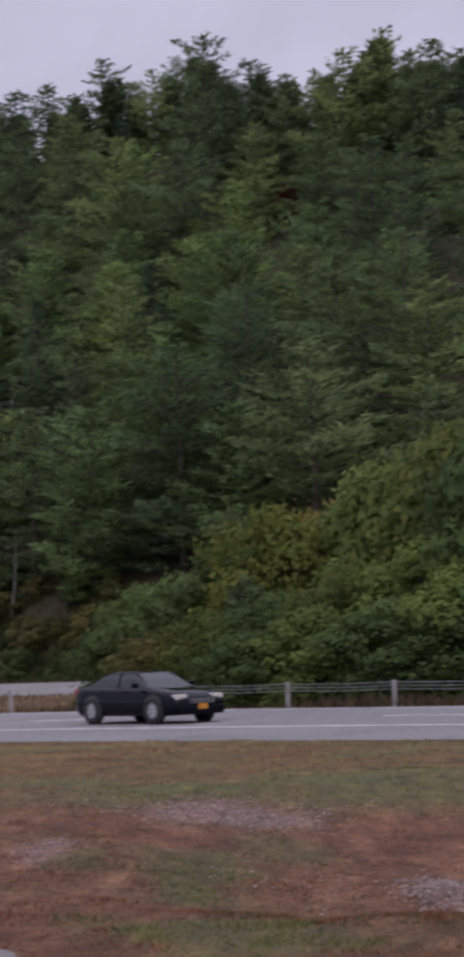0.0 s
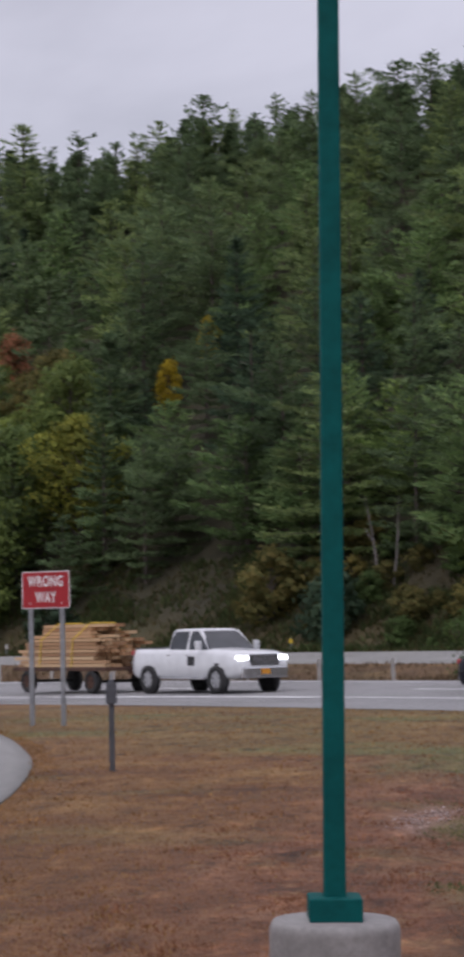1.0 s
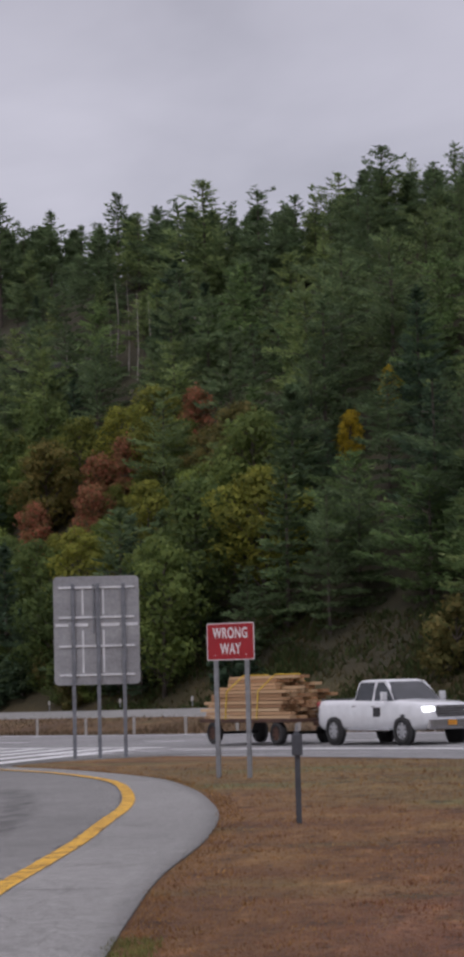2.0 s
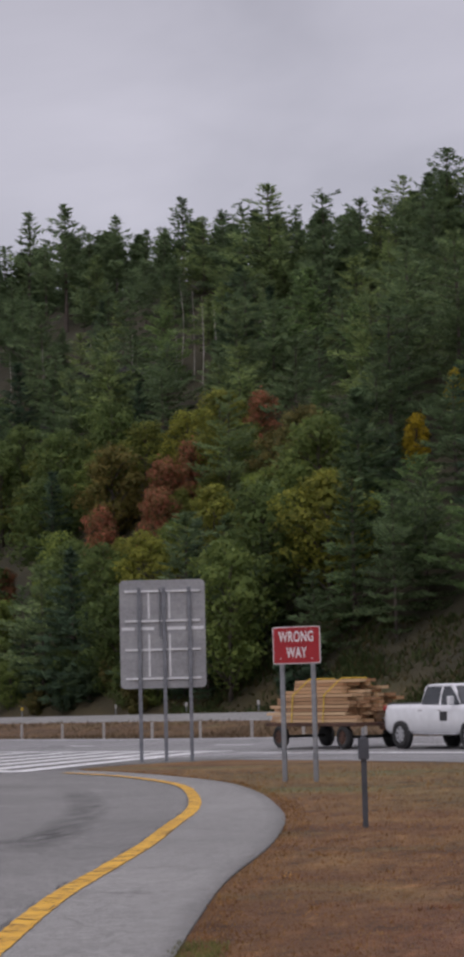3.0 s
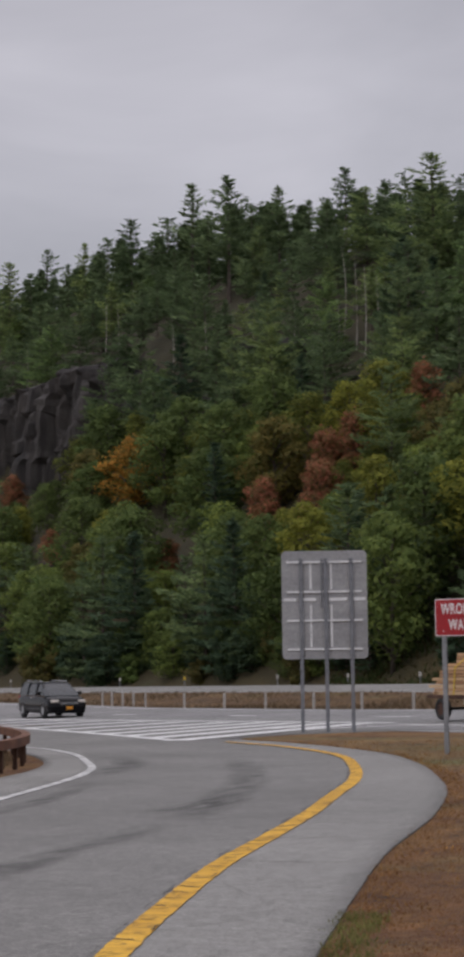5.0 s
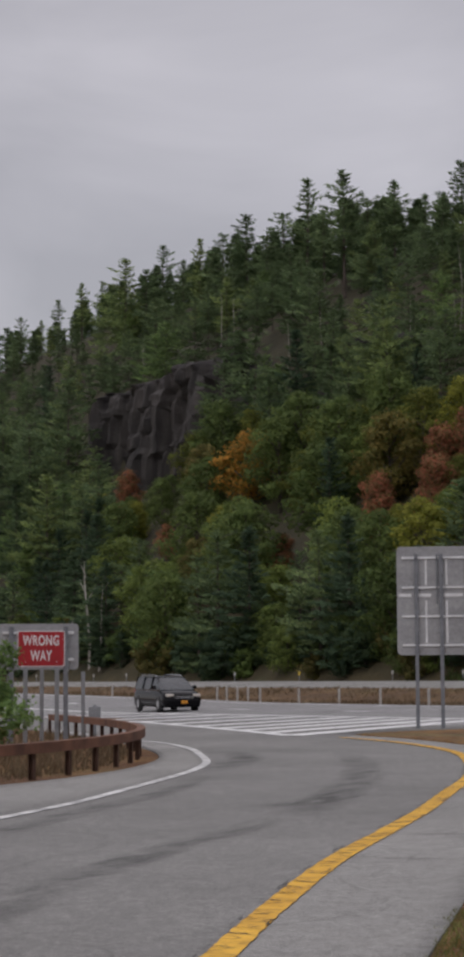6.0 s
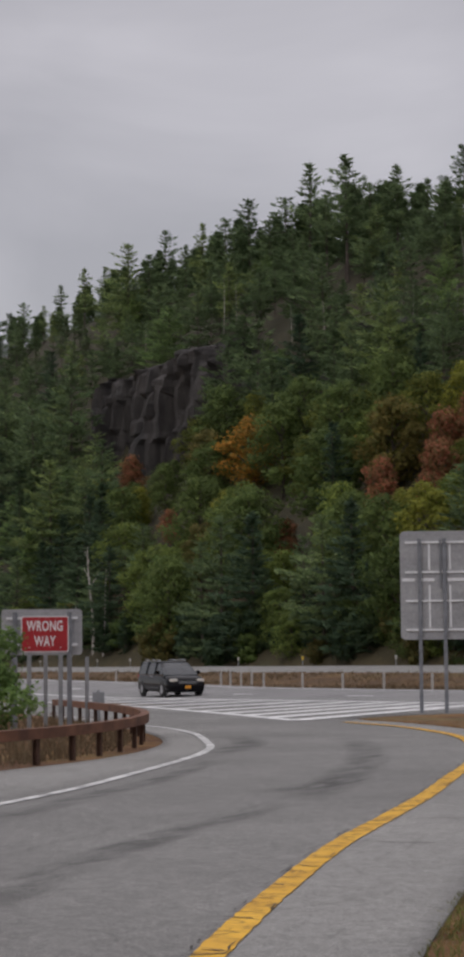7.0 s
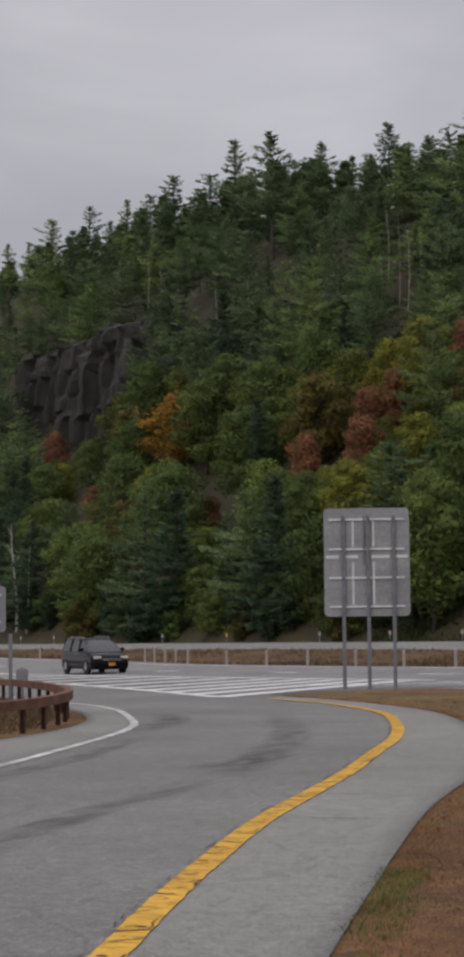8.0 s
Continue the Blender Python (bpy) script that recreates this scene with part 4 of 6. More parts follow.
def skyline_wood():
    """The close wood just behind the ridge, lower than the pines that stand out against the sky."""
    rng = random.Random(29)
    stock = kinds(conifer_meshes, 4, 13.0, spread=4.2, bare=0.05, mat=PINE, ragged=0.5, tuft=1.0, plumes=0.21, power=0.75, tiers=1.5)
    rows = sorted(RIDGE_WEST + RIDGE_MIDDLE + RIDGE_EAST)
    azs, els = [q[0] for q in rows], [q[1] for q in rows]
    points, shapes = [], []
    for trunk, crown, tall in stock:
        co = np.empty(len(crown.vertices) * 3)
        crown.vertices.foreach_get("co", co)
        shapes.append(co.reshape(-1, 3))
    az = -35.0
    while az < 8.8:
        for n in (148, 153, 159):
            x, y, r = at_angle(az + rng.uniform(-0.3, 0.3), n + rng.uniform(-2, 2))
            room = EYE.z + r * math.tan(radians(float(np.interp(az, azs, els)) - rng.uniform(0.25, 0.9))) - land(x, y)
            if room < 4:
                continue
            size, turn, wide = min(0.95, room / 13.0), rng.uniform(0, 6.28), rng.uniform(0.95, 1.3)
            c, s_ = math.cos(turn), math.sin(turn)
            p = rng.choice(shapes) * [size * wide, size * wide, size]
            p = p @ np.array([[c, s_, 0], [-s_, c, 0], [0, 0, 1]]) + [x, y, land(x, y)]
            points.append(p)
        az += 0.62 if az < -14 else 0.9
    v = np.concatenate(points)
    me = bpy.data.meshes.new("far_wood")
    me.from_pydata(v.tolist(), [], np.arange(len(v)).reshape(-1, 3).tolist())
    me.materials.append(PINE)
    tagged(new("far_wood", me), "close green pine wood behind the skyline", "woods", kind="stuff")


fill_wood()
skyline_wood()


def wood_edge():
    """Dark spruces and low hardwoods closing the foot of the wood."""
    rng = random.Random(43)
    az = -34.6
    while az < -19.0:
        x, y, r = at_angle(az, rng.uniform(82.8, 86.0))
        turn, wide = rng.uniform(0, 6.28), rng.uniform(1.0, 1.4)
        # mostly spruces, whose dark colour carries the shade at the wood's foot
        if rng.random() < 0.62:
            tree("spruce_tree", rng.choice(FAR["spruce"]), "dark spruce at the foot of the wood", "tree", x, y, rng.uniform(0.35, 0.62), turn, "spruces", wide)
        else:
            tree("broadleaf_tree", rng.choice(FAR["leafy"]), "low green hardwood at the foot of the wood", "tree", x, y, rng.uniform(0.40, 0.66), turn, "hardwoods", wide, sink=1.0)
        az += rng.uniform(0.30, 0.52)


wood_edge()


# ---------------------------------------------------------------- rock wall on the hillside
def rock_face(name, u0, u1, n, z0, z1, label, mat, step=0.6):
    """A broken rock wall: blocky, fissured, leaning back."""
    us, ts = np.arange(u0, u1 + 0.01, step), np.linspace(-0.35, 1.35, 40)

    def place(u, t):
        edge = ease(u0, u0 + 7, u) * (1 - ease(u1 - 7, u1, u))
        block = 2.6 * noise.noise((u * 0.13, 3, t * 0.8)) + 1.5 * noise.cell((u * 0.28 + t * 0.5, 2, t * 2.2)) + 0.9 * noise.cell((u * 0.75, 5, t * 5.0)) + 0.6 * noise.noise((u * 0.9, 9, t * 5))
        crack = -1.4 * max(0.0, 0.16 - abs(noise.noise((u * 0.21, 7, t * 0.35)))) / 0.16
        lean = 1.2 * t + 7 * max(0, t - 1) ** 1.0 + 2.5 * min(0, t)
        nn = n + lean - block - crack + (1 - edge) * 6
        x, y = xy(u, nn)
        return x, y, z0 + (z1 - z0) * (min(t, 1) * (0.75 + 0.25 * edge) + 0.15 * max(0, t - 1)) + 0.7 * noise.noise((u * 0.3, t * 3, 2))

    ob = new(name, grid_mesh(name, list(us), list(ts), place, mat))
    ob.data.shade_flat()
    return tagged(ob, label, "cliff", kind="structure")


def base_z(u, n):
    return land(*xy(u, n))


rock_face("rock_cliff", 252, 318, 116.0, base_z(285, 113) - 1, base_z(285, 121) + 1.2, "dark grey fissured rock cliff among the pines", ROCK)
rock_face("rock_cliff", 214, 250, 122.0, base_z(232, 120) + 0.5, base_z(232, 125) + 4.0, "dark broken rock outcrop below the ridge", ROCK)
rock_face("rock_cliff", 190, 204, 131.0, base_z(197, 131) + 2.0, base_z(197, 133) + 4.6, "pale rock ledge under the ridge pines", LEDGE)

# bare dead stems and birches
def bare_stem(az, n, high, lean, mat, label, name="dead_tree", forks=2, lift=0.0, stout=1.0):
    x, y, r = at_angle(az, n)
    rng = random.Random(int(az * 100))
    s = Shape()
    pts = [(lean * high * t + (0.25 if high > 12.5 else 0.07) * math.sin(5 * t + az), 0.1 * math.sin(4 * t), high * t - 0.3 * (t == 0)) for t in (0, 0.2, 0.4, 0.6, 0.8, 1.0)]
    s.tube(pts, [stout * q for q in (0.09, 0.085, 0.075, 0.06, 0.04, 0.015)], 6)
    ob = thing(name, label, "tree", Matrix.Translation(spot(x, y, -0.2 + lift)), "bare stems")
    part("trunk", s, mat, ob)
    for k in range(forks):
        t = rng.uniform(0.45, 0.9)
        p = Vector((lean * high * t, 0, high * t))
        d = Vector((rng.uniform(-1, 1), rng.uniform(-0.4, 0.4), 1.0)) * high * 0.12
        part("branch", Shape().tube([p, p + d * 0.6, p + d + Vector((0, 0, 0.2))], [0.06, 0.04, 0.01], 5), mat, ob)


bare_stem(-30.9, 83.5, 13.5, -0.03, PALE_BARK, "leaning white birch with bare upper limbs", "birch_tree", 3, stout=2.0)
bare_stem(-30.6, 83.3, 11.0, 0.06, PALE_BARK, "thin white birch stem at the wood's edge", "birch_tree", 2, stout=1.6)
bare_stem(-31.5, 83.2, 8.0, 0.10, PALE_BARK, "thin white birch stem at the wood's edge", "birch_tree", 1)
for az, n, high, lean in ((-18.35, 88, 8, -0.18), (-7.0, 87.5, 6, -0.12), (-6.6, 87.5, 6, 0.10), (-6.5, 100, 8, 0.05), (-24.9, 90, 6, 0.2), (-23.3, 88, 7, 0.05)):
    bare_stem(az, n, high, lean, GREY_BARK, "grey bare stem at the edge of the wood", forks=1)
for az, n, high in ((-19.9, 128, 13), (-19.55, 128, 12), (-19.3, 127, 11), (-18.9, 128, 9), (-20.1, 127, 7), (-21.4, 126, 8), (-22.6, 126, 8), (-25.0, 124, 7), (-26.6, 123, 11), (-27.0, 123, 12), (-24.0, 125, 9), (-29.3, 122, 9), (-20.7, 127, 6)):
    bare_stem(az, n, high, 0.02 * math.sin(az * 9), PALE_BARK, "pale straight bare trunk on the cliff top", forks=0, lift=1.0, stout=0.7)


# ---------------------------------------------------------------- bushes along the highway's far side
BUSHES = [(*broadleaf_meshes(31 + i, 6.0, 2.9, mat, 0.18, 10000, 0.06, None, 22), 6.0) for i, mat in enumerate((BUSH_GREEN, BUSH_GREEN, BUSH_YELLOW, OLIVE))]
BUSH_PINE = (*conifer_meshes(77, 6.5, 2.6, 0.02, PINE, 1.5, 0.1, 0.3, 0.3, 1.5), 6.5)
# bearing, elevation of the top, place across, stock, width
for az, el, n, which, wide, label in (
        (6.3, 6.7, 56, 2, 0.85, "tall yellow-green hardwood behind the cable fence"), (4.2, 5.5, 57, 0, 0.9, "grey-green leafy hardwood behind the cable fence"), (7.6, 6.3, 54, 0, 0.9, "green leafy hardwood behind the cable fence"),
        (1.3, 4.5, 56, 2, 0.85, "yellowish turning hardwood behind the cable fence"), (2.6, 4.1, 58, 3, 0.85, "olive-brown hardwood behind the cable fence"), (-0.2, 3.4, 57, 0, 0.95, "green leafy bush behind the cable fence"),
        (-1.6, 2.5, 55, 0, 1.0, "green leafy bush behind the cable fence"), (-2.8, 2.2, 56, 0, 0.9, "bright green sapling bush by the highway"), (-3.6, 1.2, 55, 0, 1.0, "low bright green bush by the highway"),
        (5.4, 3.2, 52, 0, 1.0, "dense green bush behind the cable fence"), (3.4, 2.4, 51, 2, 1.1, "yellow-tinged bush behind the cable fence"), (1.2, 1.8, 51, 0, 1.2, "dense green bush behind the cable fence"), (-0.8, 1.4, 51.5, 2, 1.2, "yellow-tinged low bush behind the cable fence"),
        (6.9, 2.6, 51, 0, 1.2, "dark green bush behind the cable fence"), (4.6, 1.5, 49.5, 0, 1.5, "low dark green bush behind the cable fence"), (2.3, 1.4, 49.5, 0, 1.5, "low dark green bush behind the cable fence"), (8.2, 4.5, 52, 0, 1.0, "green leafy bush behind the cable fence"), (-2.3, 0.7, 51.5, 3, 1.4, "low brown bush behind the cable fence"), (0.3, 0.7, 49.5, 0, 1.6, "low dark green bush behind the cable fence"), (6.0, 1.2, 49.2, 0, 1.7, "low dark green bush behind the cable fence")):
    x, y, r = at_angle(az, n)
    tree("bush", BUSHES[which], label, "bush", x, y, 1, az * 3.1, "roadside bushes", wide, top=EYE.z + r * math.tan(radians(el)), sink=0.2)
x, y, r = at_angle(1.9, 57.5)
tree("maple_tree", TINTED["orange"], "small maple with orange-red tips among roadside bushes", "tree", x, y, 1, 0.5, "roadside bushes", 0.42, top=EYE.z + r * math.tan(radians(4.25)))
x, y, r = at_angle(0.2, 53)
tree("young_pine", BUSH_PINE, "small dark green pine among roadside bushes", "tree", x, y, 1, 0.3, "roadside bushes", 1.0, top=EYE.z + r * math.tan(radians(2.2)))
# the second bush borrows the spruce colour, darkened for the wood's shaded foot
SCRUB = [(*broadleaf_meshes(61 + i, 6.0, 2.9, mat, 0.42, 2000, 0.06, None, 15), 6.0) for i, mat in enumerate((BUSH_GREEN, SPRUCE, OLIVE))]
# scrub on the bare bank
scrub_rng = random.Random(3)
for k in range(26):
    az = -8.8 + 0.24 * k + scrub_rng.uniform(-0.15, 0.15)
    x, y, r = at_angle(az, scrub_rng.uniform(81.5, 92))
    tree("bush", SCRUB[scrub_rng.choice((0, 0, 2, 2))], "low olive-brown scrub on the roadside bank", "bush", x, y, scrub_rng.uniform(0.16, 0.42), scrub_rng.uniform(0, 6), "bank scrub", scrub_rng.uniform(1.0, 1.7), sink=0.25)
# undergrowth on the bank below the wood, mostly in spruce colour to paint in its shade
bank_rng = random.Random(8)
for az in np.arange(-33.8, -5.0, 0.5):
    if -20.0 < az < -5 and bank_rng.random() < 0.86:
        continue
    x, y, r = at_angle(float(az) + bank_rng.uniform(-0.2, 0.2), bank_rng.uniform(82.2, 85.5))
    tree("bush", SCRUB[bank_rng.choice((0, 1, 1, 1, 2))], "dark green undergrowth at the foot of the wood", "bush", x, y, bank_rng.uniform(0.4, 0.95), bank_rng.uniform(0, 6), "wood-edge undergrowth", bank_rng.uniform(0.9, 1.4), sink=0.3)


# ---------------------------------------------------------------- lamp post
def lamp_post():
    ob = thing("lamp_post", "teal-green square steel post on a round concrete footing", "lamp post", Matrix.Translation(spot(-1.355, 8.98, -0.03)) @ pose(0, 0, 0, 0, 1.0, 12))
    foot = Shape().lathe([(0.298, -0.5), (0.300, 0.33), (0.296, 0.352), (0.282, 0.375), (0.0, 0.381)], 48)
    part("footing", foot, CONCRETE, ob, "grey cast concrete footing", True)
    cover = Shape().box(-0.122, 0.122, -0.122, 0.122, 0.376, 0.484, 0.008)
    part("base_cover", cover, TEAL, ob)
    pole = Shape()
    bm = bmesh.new()
    bmesh.ops.create_cube(bm, size=1.0)
    for p in bm.verts:
        w = 0.100 if p.co.z < 0 else 0.096
        p.co = Vector((p.co.x * w, p.co.y * w, 0.47 if p.co.z < 0 else 7.6))
    bmesh.ops.bevel(bm, geom=[e for e in bm.edges if abs(e.verts[0].co.z - e.verts[1].co.z) > 1], offset=0.010, segments=3, affect="EDGES", profile=0.5)
    pole.take(bm)
    part("pole", pole, TEAL, ob)
    part("cap", Shape().box(-0.056, 0.056, -0.056, 0.056, 7.6, 7.63, 0.006), TEAL, ob)


lamp_post()


# ---------------------------------------------------------------- signs
def rounded(w, h, r, k=6):
    out = []
    for cx, cz, a0 in ((w / 2 - r, h / 2 - r, 0), (-w / 2 + r, h / 2 - r, 90), (-w / 2 + r, -h / 2 + r, 180), (w / 2 - r, -h / 2 + r, 270)):
        out += [(cx + r * math.cos(radians(a0 + 90 * i / k)), cz + r * math.sin(radians(a0 + 90 * i / k))) for i in range(k + 1)]
    return out


def channel_post(high, sink=0.4, w=0.085):
    """A flanged channel-section post."""
    s = Shape()
    s.box(-w / 2, w / 2, -0.003, 0.003, -sink, high)
    for sx in (-1, 1):
        s.box(sx * w / 2 - 0.004, sx * w / 2 + 0.004, -0.003, 0.034, -sink, high)
        s.box(min(sx * w / 2, sx * (w / 2 - 0.018)), max(sx * w / 2, sx * (w / 2 - 0.018)), 0.030, 0.036, -sink, high)
    return s


def letters(text, size, m, parent, mat):
    """Words cut from sheet, in the built-in font."""
    data = bpy.data.curves.new("words", "FONT")
    data.body, data.size, data.align_x, data.align_y = text, size, "CENTER", "CENTER"
    data.extrude, data.offset, data.resolution_u, data.space_character = 0.002, 0.006, 4, 1.08
    tmp = bpy.data.objects.new("words", data)
    scene.collection.objects.link(tmp)
    me = bpy.data.meshes.new_from_object(tmp.evaluated_get(bpy.context.evaluated_depsgraph_get()))
    bpy.data.objects.remove(tmp)
    me.materials.clear()
    me.materials.append(mat)
    ob = part("lettering", me, mat, parent, "white capital lettering " + text)
    ob.matrix_basis = m
    return ob


def wrong_way(x, y, face, low, w, h, gap, label, tilt=0.0):
    """face: degrees by which the sign's front turns from the world's -y towards +x."""
    g = spot(x, y)
    ob = thing("wrong_way_sign", label, "road sign", Matrix.Translation(g) @ pose(0, 0, 0, 0, tilt, face), "wrong way signs")
    low -= g.z
    panel = part("panel", Shape().slab(rounded(w, h, 0.04), -0.004, 0.004, m=Matrix.Translation((0, 0, low + h / 2))), SIGN_WHITE, ob, "white-edged sign plate")
    part("red_field", Shape().slab(rounded(w - 0.035, h - 0.035, 0.035), -0.0075, -0.0045, m=Matrix.Translation((0, 0, low + h / 2))), SIGN_RED, panel, "bright red sheeting")
    for text, dz in (("WRONG", 0.155 * h / 0.72), ("WAY", -0.150 * h / 0.72)):
        m = Matrix.Translation((0, -0.010, low + h / 2 + dz)) @ pose(0, 0, 0, 90, 0, 0) @ Matrix.Diagonal((0.66 * w / 1.01, 1.05, 1, 1))
        letters(text, 0.272 * h / 0.72, m, panel, SIGN_WHITE)
    for sx in (-1, 1):
        post = part("post", channel_post(low + h * 0.9), GALV, ob, "galvanised channel post", m=Matrix.Translation((sx * gap / 2, 0.012, 0)))
        for dz in (0.1, h - 0.12):
            part("bolt", Shape().tube([(0, -0.03, low + dz), (0, -0.012, low + dz)], 0.012, 8), ALU_LIGHT, post)
    return ob


wrong_way(-10.95, 36.4, -8, 2.25, 1.01, 0.72, 0.66, "red WRONG WAY sign on two galvanised posts in dry grass", 0.0)
wrong_way(-22.1, 35.0, 30, 1.665, 0.99, 0.75, 0.66, "red WRONG WAY sign on two posts behind the rusty rail")


def sign_back(x, y, face, low, w, h, posts, rails, label, seams=True, tilt=0.0):
    """The unpainted back of a road sign, its rails and posts towards the lay-by."""
    g = spot(x, y)
    ob = thing("sign_back", label, "road sign", Matrix.Translation(g) @ pose(0, 0, 0, 0, tilt, face))
    low -= g.z
    mid = low + h / 2
    panel = part("panel", Shape().slab(rounded(w, h, 0.13 * min(1, h / 1.6)), 0.03, 0.036, m=Matrix.Translation((0, 0, mid))), ALU, ob, "dull aluminium sheet with rounded corners")
    for f in rails:
        part("rail", Shape().box(-w * 0.44, w * 0.44, -0.012, 0.029, low + h * f - 0.028, low + h * f + 0.028, 0.004), ALU_LIGHT, ob, "bright aluminium stiffening rail")
    if seams:
        for fx in (-0.16, 0.08):
            for z0, z1 in ((0.11, 0.50), (0.64, 0.88)):
                part("seam_bar", Shape().box(w * fx - 0.028, w * fx + 0.028, 0.012, 0.029, low + h * z0, low + h * z1, 0.003), ALU_LIGHT, ob, "bright splice bar")
        for a, b in ((-0.48, -0.33), (-0.27, -0.10), (0.05, 0.27), (0.33, 0.48)):
            part("seam_bar", Shape().box(w * a, w * b, 0.014, 0.029, low + h * 0.535, low + h * 0.565, 0.003), ALU_LIGHT, ob, "bright splice bar")
        part("splice_plate", Shape().box(-0.10, -0.055, -0.05, -0.014, low + h * 0.47, low + h * 0.93, 0.006), POST_GREY, ob, "dark grey post splice")
    for px in posts:
        part("post", channel_post(low + h * 0.93, 0.4, 0.095), POST_GREY, ob, "weathered steel channel post", m=Matrix.Translation((px, -0.05, 0)))
    return ob


sign_back(-19.55, 51.9, 20, 1.93, 2.42, 3.06, (-0.66, 0.04, 0.76), (0.09, 0.355, 0.62, 0.895), "large grey aluminium sign seen from behind on three posts")
sign_back(-23.0, 36.3, 32, 1.60, 1.76, 1.0, (-0.58, 0.60), (0.22, 0.80), "small grey sign seen from behind on two posts", seams=False)


def marker_post(x, y, high, w, box, label, mat=POST_GREY, box_mat=POST_GREY, tip=True, category="marker post", group=""):
    ob = thing("marker_post", label, category, Matrix.Translation(spot(x, y)) @ pose(0, 0, 0, 0, 0, math.degrees(math.atan2(-x, y))), group)
    part("post", channel_post(high - 0.02, 0.3, w), mat, ob)
    if box:
        part("marker_box", Shape().box(-box[0] / 2, box[0] / 2, -0.05, -0.006, high - box[1] - 0.06, high - 0.06, 0.008), box_mat, ob, "flat reflector plate")
    if tip:
        part("tip", Shape().tube([(0, 0.01, high - 0.03), (0, 0.01, high + 0.07)], 0.018, 8), GALV, ob)
    return ob


marker_post(-6.3, 23.7, 1.16, 0.062, (0.135, 0.26), "dark grey steel marker post with a small box plate", MARKER_GREY, MARKER_GREY)
for az, r, high, box in ((-31.05, 47.5, 1.66, None), (-30.72, 49.0, 0.84, (0.30, 0.28)), (-32.25, 45.5, 1.75, None), (-33.2, 44.0, 1.6, None)):
    marker_post(r * math.sin(radians(az)), r * math.cos(radians(az)), high, 0.085, box, "grey steel post standing behind the rusty rail", GALV, GALV, False)

# small marker posts beyond the second carriageway
for az, n, mat in ((-26.64, 79.3, POST_WHITE), (-24.76, 79.3, YELLOW_PLASTIC), (-22.05, 80.5, POST_WHITE), (-29.8, 79.0, POST_WHITE), (-30.75, 79.4, POST_WHITE), (-17.9, 79.4, POST_WHITE), (-9.62, 80.0, YELLOW_PLASTIC), (-32.4, 79.2, POST_WHITE), (-20.0, 79.6, POST_WHITE)):
    x, y, r = at_angle(az, n)
    marker_post(x, y, 1.05, 0.09, (0.20, 0.30), "slim roadside marker post with a small reflector", GALV, mat, False, group="far marker posts")


# ---------------------------------------------------------------- cable fence along the highway
def cable_fence():
    ob = thing("cable_fence", "pale steel posts strung with three thin cables", "fence")
    azs = (-31.6, -30.2, -29.4, -28.6, -27.15, -26.87, -26.56, -26.25, -25.9, -24.77, -23.6, -22.4, -21.0, -19.6, -18.1, -16.6, -14.8, -12.9, -10.9, -8.8, -6.65, -4.1, -1.4, 1.4, 4.5, 7.7, 11.2)
    feet = []
    for az in azs:
        x, y, r = at_angle(az, 46.6)
        feet.append(spot(x, y))
        s = Shape()
        s.box(-0.055, 0.055, -0.004, 0.004, -0.4, 0.76)
        s.box(-0.055, 0.055, 0.070, 0.078, -0.4, 0.76)
        s.box(-0.005, 0.005, -0.002, 0.074, -0.4, 0.76)
        part("post", s, POST_WHITE, ob, m=Matrix.Translation(feet[-1]) @ pose(0, 0, 0, 0, 0, 40))
    for dz in (0.70, 0.60, 0.50):
        for a, b in zip(feet[21:-1], feet[22:]):
            mid = (a + b) / 2
            part("cable", Shape().tube([a + Vector((0, 0, dz)), mid + Vector((0, 0, dz - 0.03)), b + Vector((0, 0, dz))], 0.011, 6), GALV, ob)


cable_fence()


# ---------------------------------------------------------------- rusty box-beam rail
def rusty_rail():
    ob = thing("guard_rail", "rusty brown box-beam guard rail on short posts", "guard rail")
    line = [p + Vector((-0.35, -0.05, 0)) for p in INNER]
    line = [p for p in line if p.y > 6 and p.y < 46]
    # a square beam swept along the bend
    s, half, n = Shape(), 0.078, len(line)
    for i, p in enumerate(line):
        d = (line[min(i + 1, n - 1)] - line[max(i - 1, 0)]).normalized()
        side = Vector((-d.y, d.x, 0)) * half
        z = land(p.x, p.y) + 0.47
        for q, dz in ((p - side, -half), (p + side, -half), (p + side, half), (p - side, half)):
            s.v.append((q.x, q.y, z + dz))
    for i in range(n - 1):
        for k in range(4):
            s.f.append((4 * i + k, 4 * i + (k + 1) % 4, 4 * i + 4 + (k + 1) % 4, 4 * i + 4 + k))
    s.f += [(3, 2, 1, 0), tuple(4 * n - 4 + k for k in range(4))]
    part("beam", s, RUSTED, ob, "rust-brown square beam")
    run, last = 0.0, line[0]
    for i, p in enumerate(line):
        run += (p - last).length
        last = p
        if run > 1.15:
            run = 0.0
            d = (line[min(i + 1, n - 1)] - line[max(i - 1, 0)]).normalized()
            post = Shape()
            post.box(-0.045, 0.045, -0.004, 0.004, -0.4, 0.40)
            post.box(-0.045, 0.045, 0.066, 0.074, -0.4, 0.40)
            post.box(-0.005, 0.005, 0.0, 0.07, -0.4, 0.40)
            part("post", post, RUST_DARK, ob, "dark rusty post", m=Matrix.Translation(spot(p.x, p.y)) @ pose(0, 0, 0, 0, 0, math.degrees(math.atan2(d.y, d.x))))


